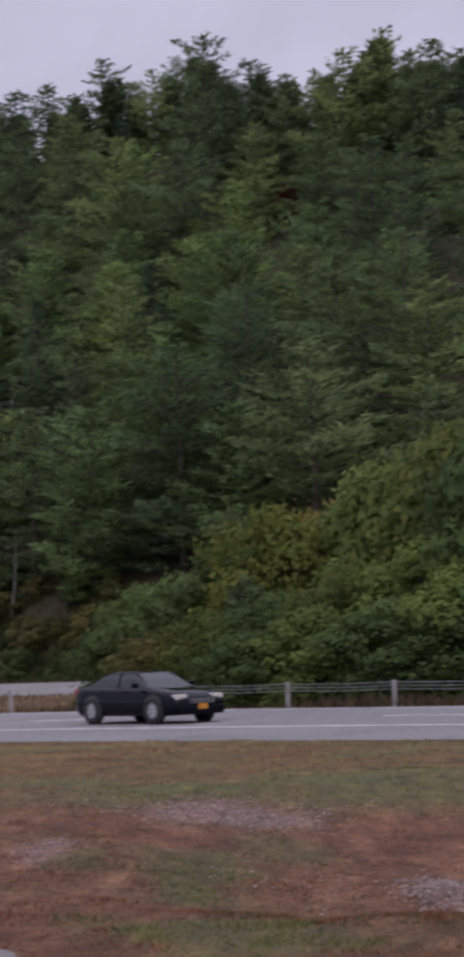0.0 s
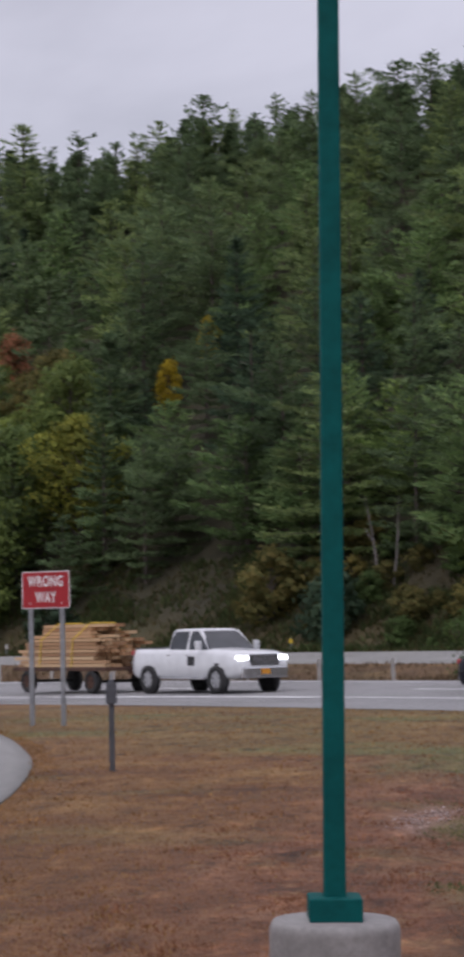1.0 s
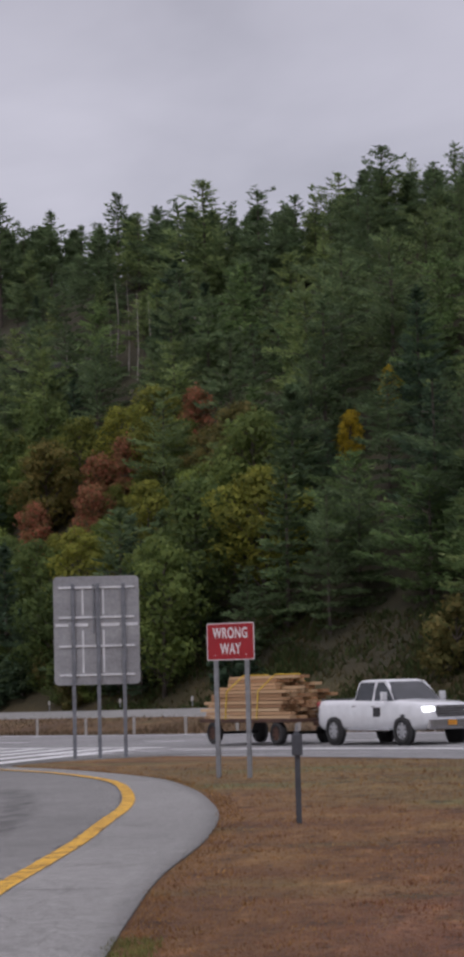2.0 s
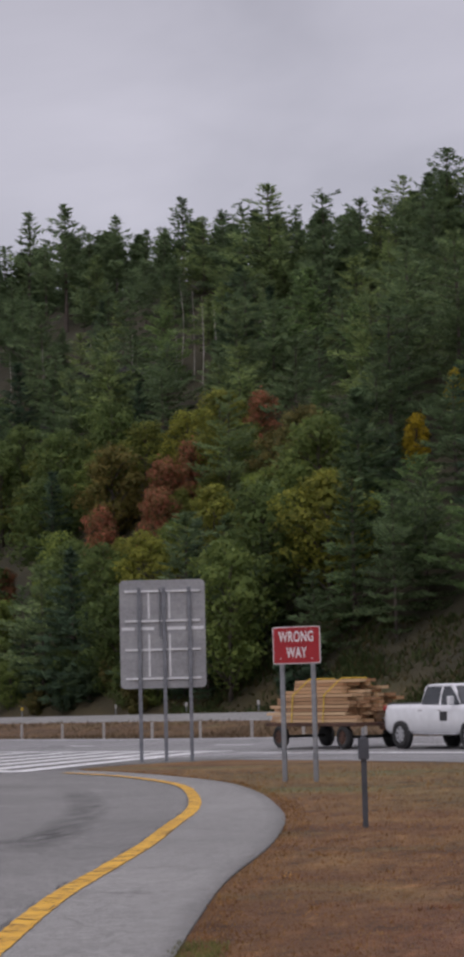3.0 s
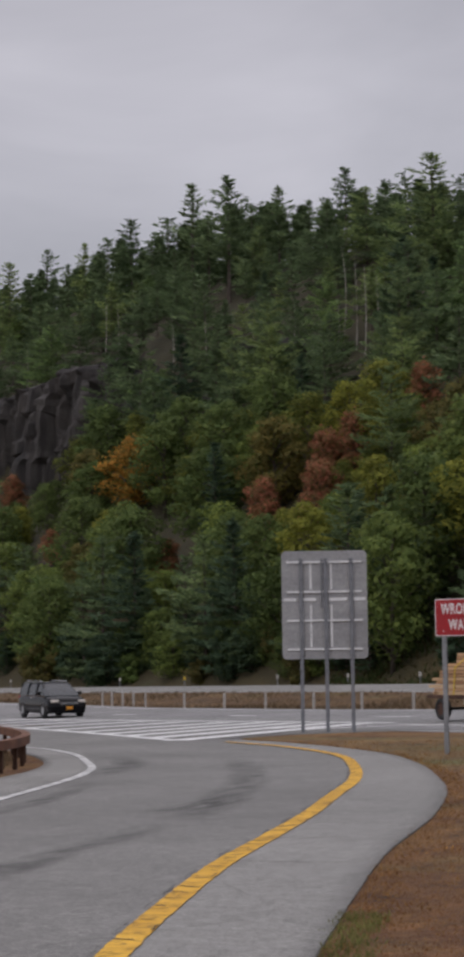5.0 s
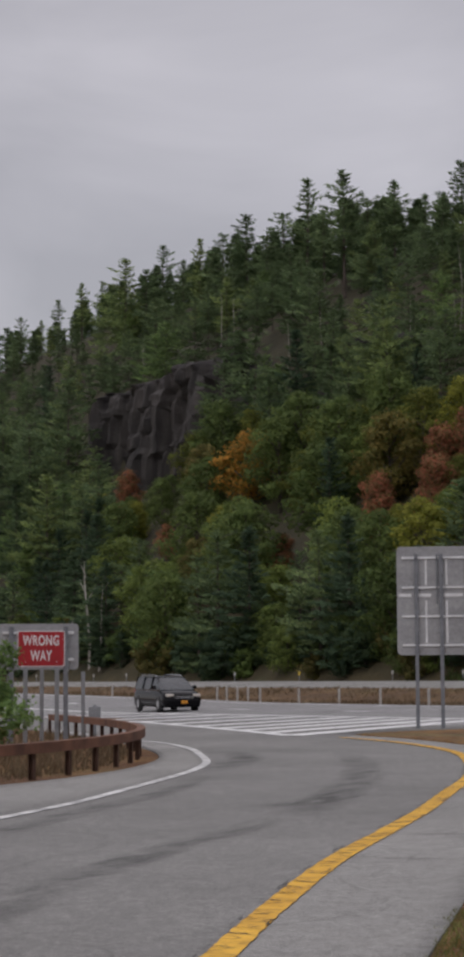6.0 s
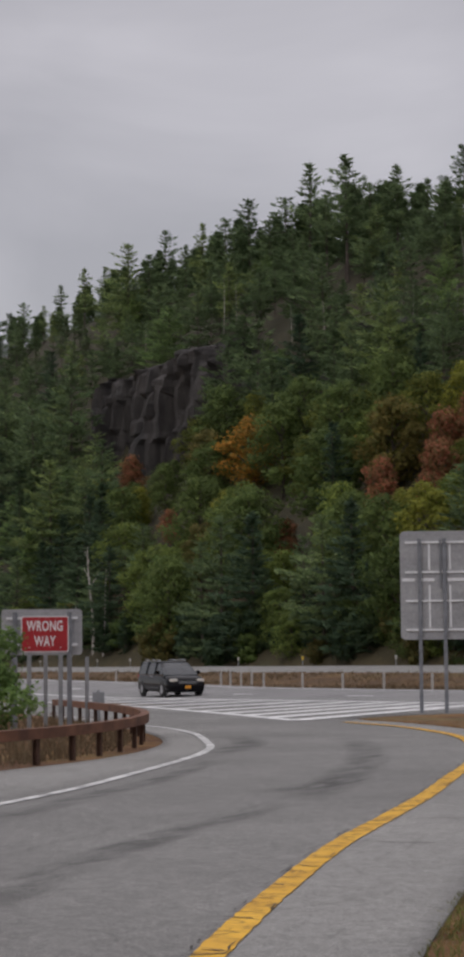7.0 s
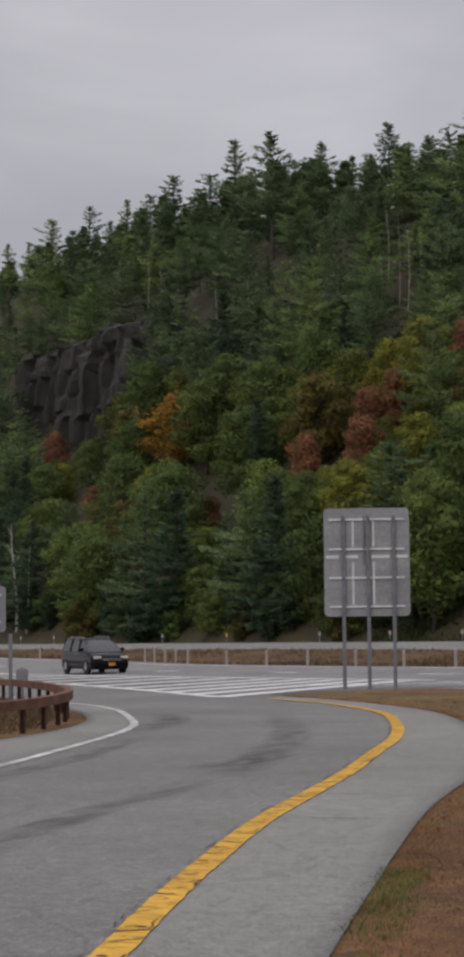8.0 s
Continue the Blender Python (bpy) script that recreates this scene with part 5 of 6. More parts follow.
rusty_rail()
x, y = 37.5 * math.sin(radians(-34.45)), 37.5 * math.cos(radians(-34.45))
tree("bush", (*broadleaf_meshes(52, 6.0, 2.9, FRESH, 0.17, 12500, 0.06, None, 15), 6.0), "bright green leafy bush behind the rusty rail", "bush", x, y, 0.40, 1.0, "", 1.15, sink=0.1)


# ---------------------------------------------------------------- vehicles on the highway
def paint(name, colour, rough=0.07, gloss=0.5):
    m, n, l, b = material(name, rough)
    l.new(ramp(n, l, noise_node(n, l, 3.0, 4), [(0.3, tuple(c * 0.85 for c in colour)), (0.7, colour)]), b.inputs["Base Color"])
    b.inputs["Coat Weight"].default_value, b.inputs["Coat Roughness"].default_value = 0.0, 0.05
    b.inputs["Specular IOR Level"].default_value = gloss
    return m


NAVY = paint("dark_navy_car_paint", (0.003, 0.0035, 0.008), 0.05, 0.16)
BLACK_PAINT = paint("black_van_paint", (0.003, 0.003, 0.004), 0.05, 0.16)
WHITE_CAR = paint("white_truck_paint", (0.66, 0.67, 0.69))
TYRE = grainy("tyre_rubber", (0.012, 0.012, 0.013), (0.03, 0.03, 0.03), 4, 30, 0.85)
RIM = grainy("alloy_rim", (0.30, 0.305, 0.32), (0.44, 0.445, 0.46), 6, 30, 0.45, 0.2, 0.05, 0.001)
TRIM = grainy("black_plastic", (0.012, 0.012, 0.013), (0.03, 0.03, 0.032), 6, 30, 0.6)
CHROME = grainy("chrome", (0.5, 0.5, 0.52), (0.7, 0.7, 0.72), 6, 30, 0.2, 1.0, 0.02, 0.001)
PLATE = grainy("orange_plate", (0.62, 0.24, 0.02), (0.72, 0.32, 0.03), 6, 30, 0.5)
RED_LENS = grainy("red_lens", (0.25, 0.01, 0.01), (0.35, 0.02, 0.02), 6, 30, 0.3)
gm, gn, gl, gb = material("tinted_car_glass", 0.06)
gl.new(ramp(gn, gl, noise_node(gn, gl, 1.5, 2), [(0.3, (0.020, 0.024, 0.028)), (0.7, (0.035, 0.040, 0.046))]), gb.inputs["Base Color"])
gb.inputs["Specular IOR Level"].default_value = 0.45
GLASS = gm


def lamp_glow(name, colour, strength):
    m, n, l, b = material(name, 0.3)
    b.inputs["Base Color"].default_value = (0.35, 0.35, 0.36, 1)
    b.inputs["Emission Color"].default_value, b.inputs["Emission Strength"].default_value = (*colour, 1), strength
    return m


HEADLIGHT = lamp_glow("lit_headlight", (0.92, 0.95, 1.0), 6.0)
WARM_LIGHT = lamp_glow("lit_warm_headlight", (1.0, 0.82, 0.6), 0.12)


def loft(rings):
    """A closed skin over rings of equal length, capped at both ends."""
    s, k = Shape(), len(rings[0])
    for ring in rings:
        s.v += [tuple(p) for p in ring]
    for i in range(len(rings) - 1):
        for j in range(k):
            s.f.append((i * k + j, i * k + (j + 1) % k, (i + 1) * k + (j + 1) % k, (i + 1) * k + j))
    s.f += [tuple(reversed(range(k))), tuple((len(rings) - 1) * k + j for j in range(k))]
    return s


def plan_ring(x0, x1, half, z, corner=0.22, nose=0.0):
    """A rounded outline seen from above."""
    pts = []
    for cx, cy, a0 in ((x1 - corner, half - corner, 0), (x0 + corner, half - corner, 90), (x0 + corner, -half + corner, 180), (x1 - corner, -half + corner, 270)):
        for i in range(5):
            a = radians(a0 + 22.5 * i)
            pts.append(Vector((cx + corner * math.cos(a), cy + corner * math.sin(a), z)))
    return pts


def body_shell(side_top, w, low, steps=36):
    """A car's lower body: hood, flanks and tail from its top line, with rounded shoulders."""
    xs = np.linspace(side_top[0][0], side_top[-1][0], steps)
    rings = []
    for i, x in enumerate(xs):
        top = float(np.interp(x, [p[0] for p in side_top], [p[1] for p in side_top]))
        end = min(1.0, (min(i, steps - 1 - i) + 0.4) / 3.2)
        half = w / 2 * (0.80 + 0.20 * math.sin(end * math.pi / 2))
        lo = low + 0.10 * (1 - end)
        ring = [(x, -half * 0.90, lo), (x, -half * 0.985, lo + 0.12), (x, -half, lo + 0.45 * (top - lo)), (x, -half * 0.97, lo + 0.78 * (top - lo)), (x, -half * 0.90, top - 0.05), (x, -half * 0.70, top - 0.005), (x, 0, top + 0.012)]
        ring += [(a, -b, c) for a, b, c in reversed(ring[:-1])]
        rings.append(ring)
    return loft(rings)


def wheel(name, r, w, parent, x, y, side, rim_mat=None):
    ob = part(name, Shape().lathe([(r * 0.55, -w / 2), (r * 0.9, -w / 2), (r, -w / 2 + 0.03), (r, w / 2 - 0.03), (r * 0.9, w / 2), (r * 0.62, w / 2), (r * 0.60, w / 2 - 0.05), (0.0, w / 2 - 0.05)], 28), TYRE, parent, "", True, Matrix.Translation((x, y, r)) @ pose(0, 0, 0, -90 * side, 0, 0))
    rim = Shape()
    for k in range(7):
        a = 2 * math.pi * k / 7
        rim.slab([(-0.035, 0.03), (0.035, 0.03), (0.05, r * 0.60), (-0.05, r * 0.60)], -0.012, 0.012, m=Matrix.Translation((0, 0, w / 2 - 0.03)) @ Matrix.Rotation(a, 4, "Z") @ pose(0, 0, 0, -90, 0, 0))
    rim.lathe([(r * 0.58, w / 2 - 0.035), (r * 0.63, w / 2 - 0.01), (r * 0.66, w / 2 - 0.005)], 28, False)
    rim.lathe([(0.07, w / 2 - 0.05), (0.06, w / 2 - 0.01), (0.0, w / 2 - 0.005)], 12)
    part("rim", rim, rim_mat or RIM, ob, "dark steel rim" if rim_mat else "silver alloy rim")
    return ob


def car(name, label, category, heading_deg, x, y, side_top, glass_rings, roof_rings, w, low, wheels, radius, mat, lights, pillars, extras):
    ob = thing(name, label, category, Matrix.Translation((x, y, land(x, y) + 0.032)) @ pose(0, 0, 0, 0, 0, heading_deg))
    body = part("body", body_shell(side_top, w, low), mat, ob, "", True)
    # the cabin's glass, pane by pane
    skin = loft(glass_rings)
    panes = {"windshield": Shape(), "rear_window": Shape(), "side_window": Shape(), "side_window.001": Shape()}
    for face in skin.f[:-2]:
        a, b, c = (Vector(skin.v[k]) for k in face[:3])
        nor = (b - a).cross(c - a)
        nor = nor.normalized() if nor.length > 1e-9 else Vector((0, 0, 1))
        mid = (a + c) / 2
        if nor.x * (1 if mid.x > (side_top[0][0] + side_top[-1][0]) / 2 else -1) < 0 and abs(nor.x) > abs(nor.y):
            nor = -nor
        which = ("windshield" if nor.x > 0 else "rear_window") if abs(nor.x) > abs(nor.y) else ("side_window" if mid.y > 0 else "side_window.001")
        panes[which].add([skin.v[k] for k in face], [tuple(range(len(face)))])
    for pane, shape in panes.items():
        if shape.f:
            part(pane.split(".")[0], shape, GLASS, ob, "dark tinted glass")
    part("roof", loft(roof_rings), mat, ob, "", True)
    for a, b in pillars:
        for s in (-1, 1):
            part("pillar", Shape().tube([Vector((a[0], s * a[1], a[2])), Vector((b[0], s * b[1], b[2]))], extras.get("pillar", 0.045), 6), mat, ob)
    for wx in wheels:
        for s in (-1, 1):
            part("wheel_arch", Shape().lathe([(radius * 1.16, -0.07), (radius * 1.18, 0.07), (radius * 1.0, 0.075), (0, 0.07)], 28), TRIM, body, "black wheel arch", True, Matrix.Translation((wx, s * (w / 2 - 0.075), radius)) @ pose(0, 0, 0, -90 * s, 0, 0))
            wheel("wheel", radius, 0.23, ob, wx, s * (w / 2 - 0.075), s)
    front, rear = side_top[-1][0], side_top[0][0]
    for s in (-1, 1):
        part("headlight", Shape().box(front - 0.34, front - 0.07, s * (w / 2 - 0.30) - 0.19, s * (w / 2 - 0.30) + 0.19, lights[0] - 0.07, lights[0] + 0.07, 0.04), lights[1], ob, "headlight")
        part("tail_light", Shape().box(rear + 0.04, rear + 0.25, s * (w / 2 - 0.24) - 0.16, s * (w / 2 - 0.24) + 0.16, lights[0] + 0.1, lights[0] + 0.26, 0.04), RED_LENS, ob, "red tail light")
        part("mirror", Shape().box(extras["mirror"][0] - 0.07, extras["mirror"][0] + 0.05, s * (w / 2 + 0.07) - 0.10, s * (w / 2 + 0.07) + 0.10, extras["mirror"][1], extras["mirror"][1] + extras["mirror"][2], 0.03), mat, ob)
        for hx, hz in extras["handles"]:
            part("door_handle", Shape().box(hx - 0.11, hx + 0.11, s * (w / 2 - 0.035) - 0.015, s * (w / 2 - 0.035) + 0.015, hz, hz + 0.03, 0.006), extras["handle_mat"], ob)
    g0, g1, gw = extras["grille"]
    grille = part("grille", Shape().box(front - 0.12, front + 0.012, -gw / 2, gw / 2, g0, g1, 0.03), TRIM, ob, "black grille")
    for k in range(extras["bars"]):
        z = g0 + (g1 - g0) * (k + 0.8) / (extras["bars"] + 0.6)
        part("grille_bar", Shape().box(front + 0.005, front + 0.025, -gw / 2 + 0.04, gw / 2 - 0.04, z - 0.014, z + 0.014, 0.005), CHROME, grille)
    bumper = part("bumper", Shape().box(front - 0.10, front + 0.04, -w / 2 * 0.82, w / 2 * 0.82, low + 0.02, g0 - 0.03, 0.04), extras["bumper"], ob)
    plate = part("number_plate", Shape().box(front + 0.036, front + 0.05, -0.16, 0.16, extras["plate"], extras["plate"] + 0.15, 0.004), PLATE, bumper, "plain orange plate")
    return ob, body


def greenhouse(a0, a1, b0, b1, belt, top, half_low, half_top):
    """Glass and roof of a cabin: from the waist to the roof's edge."""
    glass = [plan_ring(a0, a1, half_low, belt - 0.12, 0.2), plan_ring(a0 + 0.02, a1 - 0.04, half_low, belt, 0.2), plan_ring(a0 + (b0 - a0) * 0.55, a1 + (b1 - a1) * 0.52, (half_low + half_top) / 2 + 0.02, belt + (top - belt) * 0.5, 0.2), plan_ring(b0 + (a0 - b0) * 0.12, b1 + (a1 - b1) * 0.12, half_top + 0.03, belt + (top - belt) * 0.86, 0.2)]
    roof = [plan_ring(b0 + (a0 - b0) * 0.13, b1 + (a1 - b1) * 0.13, half_top + 0.04, belt + (top - belt) * 0.85, 0.2), plan_ring(b0, b1, half_top, top - 0.035, 0.2), plan_ring(b0 + 0.15, b1 - 0.15, half_top - 0.12, top - 0.005, 0.2), plan_ring(b0 + 0.4, b1 - 0.4, half_top - 0.3, top, 0.15)]
    return glass, roof


def lane(az, n=38.3):
    x, y, r = at_angle(az, n)
    return x, y


# the dark saloon
glass, roof = greenhouse(-2.05, 1.18, -0.95, 0.22, 0.98, 1.44, 0.80, 0.58)
saloon, saloon_body = car("sedan", "dark navy four-door sedan driving on the highway", "car", -50, *lane(-2.70),
    [(-2.43, 0.86), (-2.38, 1.0), (-2.0, 1.04), (-0.8, 1.02), (0.9, 1.0), (1.4, 0.95), (2.0, 0.86), (2.28, 0.74), (2.43, 0.62)], glass, roof, 1.86, 0.20, (-1.42, 1.42), 0.36, NAVY,
    (0.70, WARM_LIGHT), (((0.98, 0.72, 0.98), (0.30, 0.57, 1.37)), ((-0.30, 0.79, 0.98), (-0.36, 0.61, 1.38)), ((-1.75, 0.72, 1.0), (-1.0, 0.57, 1.37))),
    {"mirror": (0.75, 0.98, 0.14), "handles": ((0.1, 0.86), (-0.95, 0.87)), "handle_mat": NAVY, "grille": (0.50, 0.66, 0.9), "bars": 2, "bumper": NAVY, "plate": 0.36})
saloon.matrix_basis = saloon.matrix_basis @ Matrix.Scale(0.92, 4)
# the black minivan
glass, roof = greenhouse(-2.50, 1.72, -2.30, 0.55, 1.08, 1.76, 0.92, 0.72)
van, van_body = car("minivan", "black minivan driving on the highway", "car", -42, *lane(-28.62),
    [(-2.58, 0.95), (-2.54, 1.1), (-2.0, 1.14), (0.9, 1.12), (1.6, 1.06), (2.2, 0.98), (2.48, 0.84), (2.58, 0.66)], glass, roof, 2.0, 0.20, (-1.55, 1.54), 0.35, BLACK_PAINT,
    (0.80, WARM_LIGHT), (((1.48, 0.84, 1.08), (0.64, 0.69, 1.66)), ((0.25, 0.93, 1.08), (0.2, 0.77, 1.70)), ((-1.05, 0.93, 1.08), (-1.05, 0.77, 1.70)), ((-2.36, 0.88, 1.08), (-2.25, 0.74, 1.70))),
    {"mirror": (1.15, 1.10, 0.17), "handles": ((0.0, 0.98), (-0.35, 0.98)), "handle_mat": CHROME, "grille": (0.62, 0.76, 1.0), "bars": 2, "bumper": BLACK_PAINT, "plate": 0.40})
for s in (-1, 1):
    part("roof_rail", Shape().tube([(-2.0, s * 0.66, 1.74), (-1.9, s * 0.66, 1.80), (0.2, s * 0.66, 1.80), (0.35, s * 0.66, 1.74)], 0.02, 6), CHROME, van, "thin roof rail")
# the white pickup
glass, roof = greenhouse(-0.95, 1.42, -0.80, 0.62, 1.27, 1.95, 0.92, 0.70)
truck, truck_body = car("pickup_truck", "white crew-cab pickup truck with lit headlights", "truck", -42.7, *lane(-12.05),
    [(-2.95, 1.28), (-2.90, 1.36), (-1.05, 1.36), (1.2, 1.34), (1.5, 1.32), (2.3, 1.27), (2.7, 1.20), (2.88, 1.05), (2.92, 0.85)], glass, roof, 2.04, 0.42, (-1.80, 1.85), 0.41, WHITE_CAR,
    (1.03, HEADLIGHT), (((1.22, 0.82, 1.27), (0.62, 0.66, 1.84)), ((0.22, 0.88, 1.27), (0.18, 0.70, 1.86)), ((-0.80, 0.84, 1.27), (-0.74, 0.66, 1.86))),
    {"mirror": (1.05, 1.30, 0.26), "handles": ((0.30, 1.12), (-0.72, 1.12)), "handle_mat": CHROME, "grille": (0.80, 1.14, 1.05), "bars": 4, "bumper": CHROME, "plate": 0.56, "pillar": 0.075})
# the bed top is closed; a flat dark plate paints in its shaded hollow
part("bed_hollow_plate", Shape().box(-2.80, -1.12, -0.82, 0.82, 1.30, 1.378, 0.02), TRIM, truck, "flat dark plate in place of the bed's shaded hollow")
part("running_board", Shape().box(-1.1, 1.2, -1.04, -0.92, 0.40, 0.46, 0.02), CHROME, truck)
part("running_board", Shape().box(-1.1, 1.2, 0.92, 1.04, 0.40, 0.46, 0.02), CHROME, truck)
part("door_decal", Shape().box(0.35, 0.72, -1.024, -1.016, 0.82, 1.10), TRIM, truck_body, "small dark door decal")


# the trailer behind it, with its load of sawn boards
STRAP = grainy("yellow_strap", (0.55, 0.38, 0.03), (0.68, 0.48, 0.05), 5, 20, 0.7)


def board_material():
    m, n, l, b = material("rough_sawn_wood", 0.85)
    info = n.new("ShaderNodeObjectInfo")
    tone = ramp(n, l, info.outputs["Random"], [(0.0, (0.30, 0.165, 0.085)), (0.5, (0.46, 0.28, 0.15)), (1.0, (0.56, 0.40, 0.24))])
    grain = ramp(n, l, noise_node(n, l, 5, 5, 0.7, squash=(0.3, 4, 4)), [(0.3, (0.75, 0.72, 0.7)), (0.7, (1.15, 1.15, 1.15))])
    l.new(mix(n, l, tone, grain, 0.9, "MULTIPLY"), b.inputs["Base Color"])
    return m


BOARD = board_material()
tx, ty = xy(un(*lane(-11.95))[0] + 6.6, 38.3)
heading = pose(0, 0, 0, 0, 0, -40.5)
trailer = thing("flatbed_trailer", "dark low flatbed trailer hitched behind the pickup", "trailer", Matrix.Translation((tx, ty, land(tx, ty) + 0.032)) @ heading)
part("deck", Shape().box(-2.9, 2.6, -1.05, 1.05, 0.72, 0.84, 0.02), RUST_DARK, trailer, "dark steel deck")
part("drawbar", Shape().slab([(2.5, 0.60), (3.75, 0.52), (3.75, 0.60), (2.5, 0.74)], -0.06, 0.06), RUST_DARK, trailer)
for wx in (-2.1, 1.75):
    part("axle", Shape().tube([(wx, -0.95, 0.37), (wx, 0.95, 0.37)], 0.05, 8), TRIM, trailer)
    for s in (-1, 1):
        wheel("wheel", 0.37, 0.24, trailer, wx, s * 0.92, s, RUST_DARK)
stack = thing("lumber_stack", "stacked rough boards strapped on the trailer", "lumber", Matrix.Translation((tx, ty, land(tx, ty) + 0.875)) @ heading)
board_rng = random.Random(5)
board_mesh = Shape().box(-0.5, 0.5, -0.5, 0.5, -0.5, 0.5).mesh("board", BOARD)
for layer in range(12):
    z = 0.055 + layer * 0.118
    half = 1.02 - max(0, layer - 7) * 0.15
    y = -half
    while y < half - 0.08:
        wide = board_rng.uniform(0.14, 0.30)
        length = board_rng.uniform(3.6, 5.0) if layer < 8 else board_rng.uniform(2.6, 4.2)
        ob = part("board", board_mesh, BOARD, stack)
        ob.matrix_basis = Matrix.LocRotScale((board_rng.uniform(-0.45, 0.45) - 0.1, y + wide / 2, z), Euler((0, 0, board_rng.uniform(-0.03, 0.03))), Vector((length, wide * 0.94, 0.098)))
        y += wide
for sx in (-1.2, 0.7):
    part("strap", Shape().tube([(sx, -1.07, 0.0), (sx + 0.1, -1.06, 0.90), (sx + 0.3, -0.50, 1.44), (sx + 0.3, 0.50, 1.44), (sx + 0.1, 1.06, 0.90), (sx, 1.07, 0.0)], 0.022, 5), STRAP, stack, "yellow strap")


# ---------------------------------------------------------------- cracks and stains on the slip road
def stain_material():
    """Old oil and rubber, broken up by wear."""
    m, n, l, b = material("dark_road_stain", 0.8)
    l.new(ramp(n, l, noise_node(n, l, 8, 5), [(0.3, (0.075, 0.074, 0.073)), (0.7, (0.125, 0.124, 0.122))]), b.inputs["Base Color"])
    holes = n.new("ShaderNodeBsdfTransparent")
    share = n.new("ShaderNodeMixShader")
    at = n.new("ShaderNodeAttribute")
    at.attribute_name = "cover"
    worn = n.new("ShaderNodeMath")
    worn.operation, worn.use_clamp = "MULTIPLY", True
    l.new(ramp(n, l, noise_node(n, l, 1.6, 6, 0.7, squash=(1.5, 0.4, 1)), [(0.36, (0.03, 0.03, 0.03)), (0.66, (0.60, 0.60, 0.60))]), worn.inputs[0])
    l.new(at.outputs["Fac"], worn.inputs[1])
    l.new(worn.outputs[0], share.inputs[0])
    l.new(holes.outputs[0], share.inputs[1])
    l.new(b.outputs[0], share.inputs[2])
    l.new(share.outputs[0], n["Material Output"].inputs["Surface"])
    return m


STAIN = stain_material()
CRACK = grainy("dark_tar_crack", (0.030, 0.027, 0.024), (0.06, 0.052, 0.045), 6, 30, 0.9)


def stain(points, width, label):
    pts = smooth_line(points, 8)
    s, cover, n = Shape(), [], len(pts)
    for i, p in enumerate(pts):
        d = (pts[min(i + 1, n - 1)] - pts[max(i - 1, 0)]).normalized()
        side = Vector((-d.y, d.x, 0)) * width / 2
        for k in (-1.0, -0.5, 0.0, 0.5, 1.0):
            q = p + side * k
            s.v.append((q.x, q.y, land(q.x, q.y) + 0.0235))
            cover.append((1 - k * k) * math.sin(math.pi * (i + 0.3) / (n - 0.4)) ** 0.5)
    s.f = [(5 * i + k, 5 * i + k + 1, 5 * i + k + 6, 5 * i + k + 5) for i in range(n - 1) for k in range(4)]
    ob = tagged(new("road_stain", s.mesh("road_stain", STAIN)), label, "road marking", kind="structure")
    ob.data.attributes.new("cover", "FLOAT", "POINT").data.foreach_set("value", cover)


stain([(-9.2, 19.6), (-9.5, 21.1), (-10.3, 23.6), (-11.4, 26.9), (-13.0, 30.6), (-14.7, 34.0)], 0.75, "dark rubber smear in the bend of the slip road")
stain([(-7.0, 10.2), (-7.6, 11.8), (-8.1, 13.6), (-8.5, 15.5), (-8.8, 17.4), (-9.1, 19.2)], 0.55, "long faint dark streak along the slip road")
stain([(-10.0, 20.4), (-9.9, 21.9), (-10.0, 23.4)], 0.7, "small dark stain on the slip road")
stain([(-14.3, 27.2), (-15.0, 29.8), (-15.8, 31.9), (-17.3, 34.2)], 0.8, "dark rubber smear beside the white line")
stain([(-10.2, 14.4), (-10.9, 16.6), (-11.6, 19.3), (-12.3, 22.4), (-13.6, 26.1)], 0.5, "faint dark streak beside the white line")


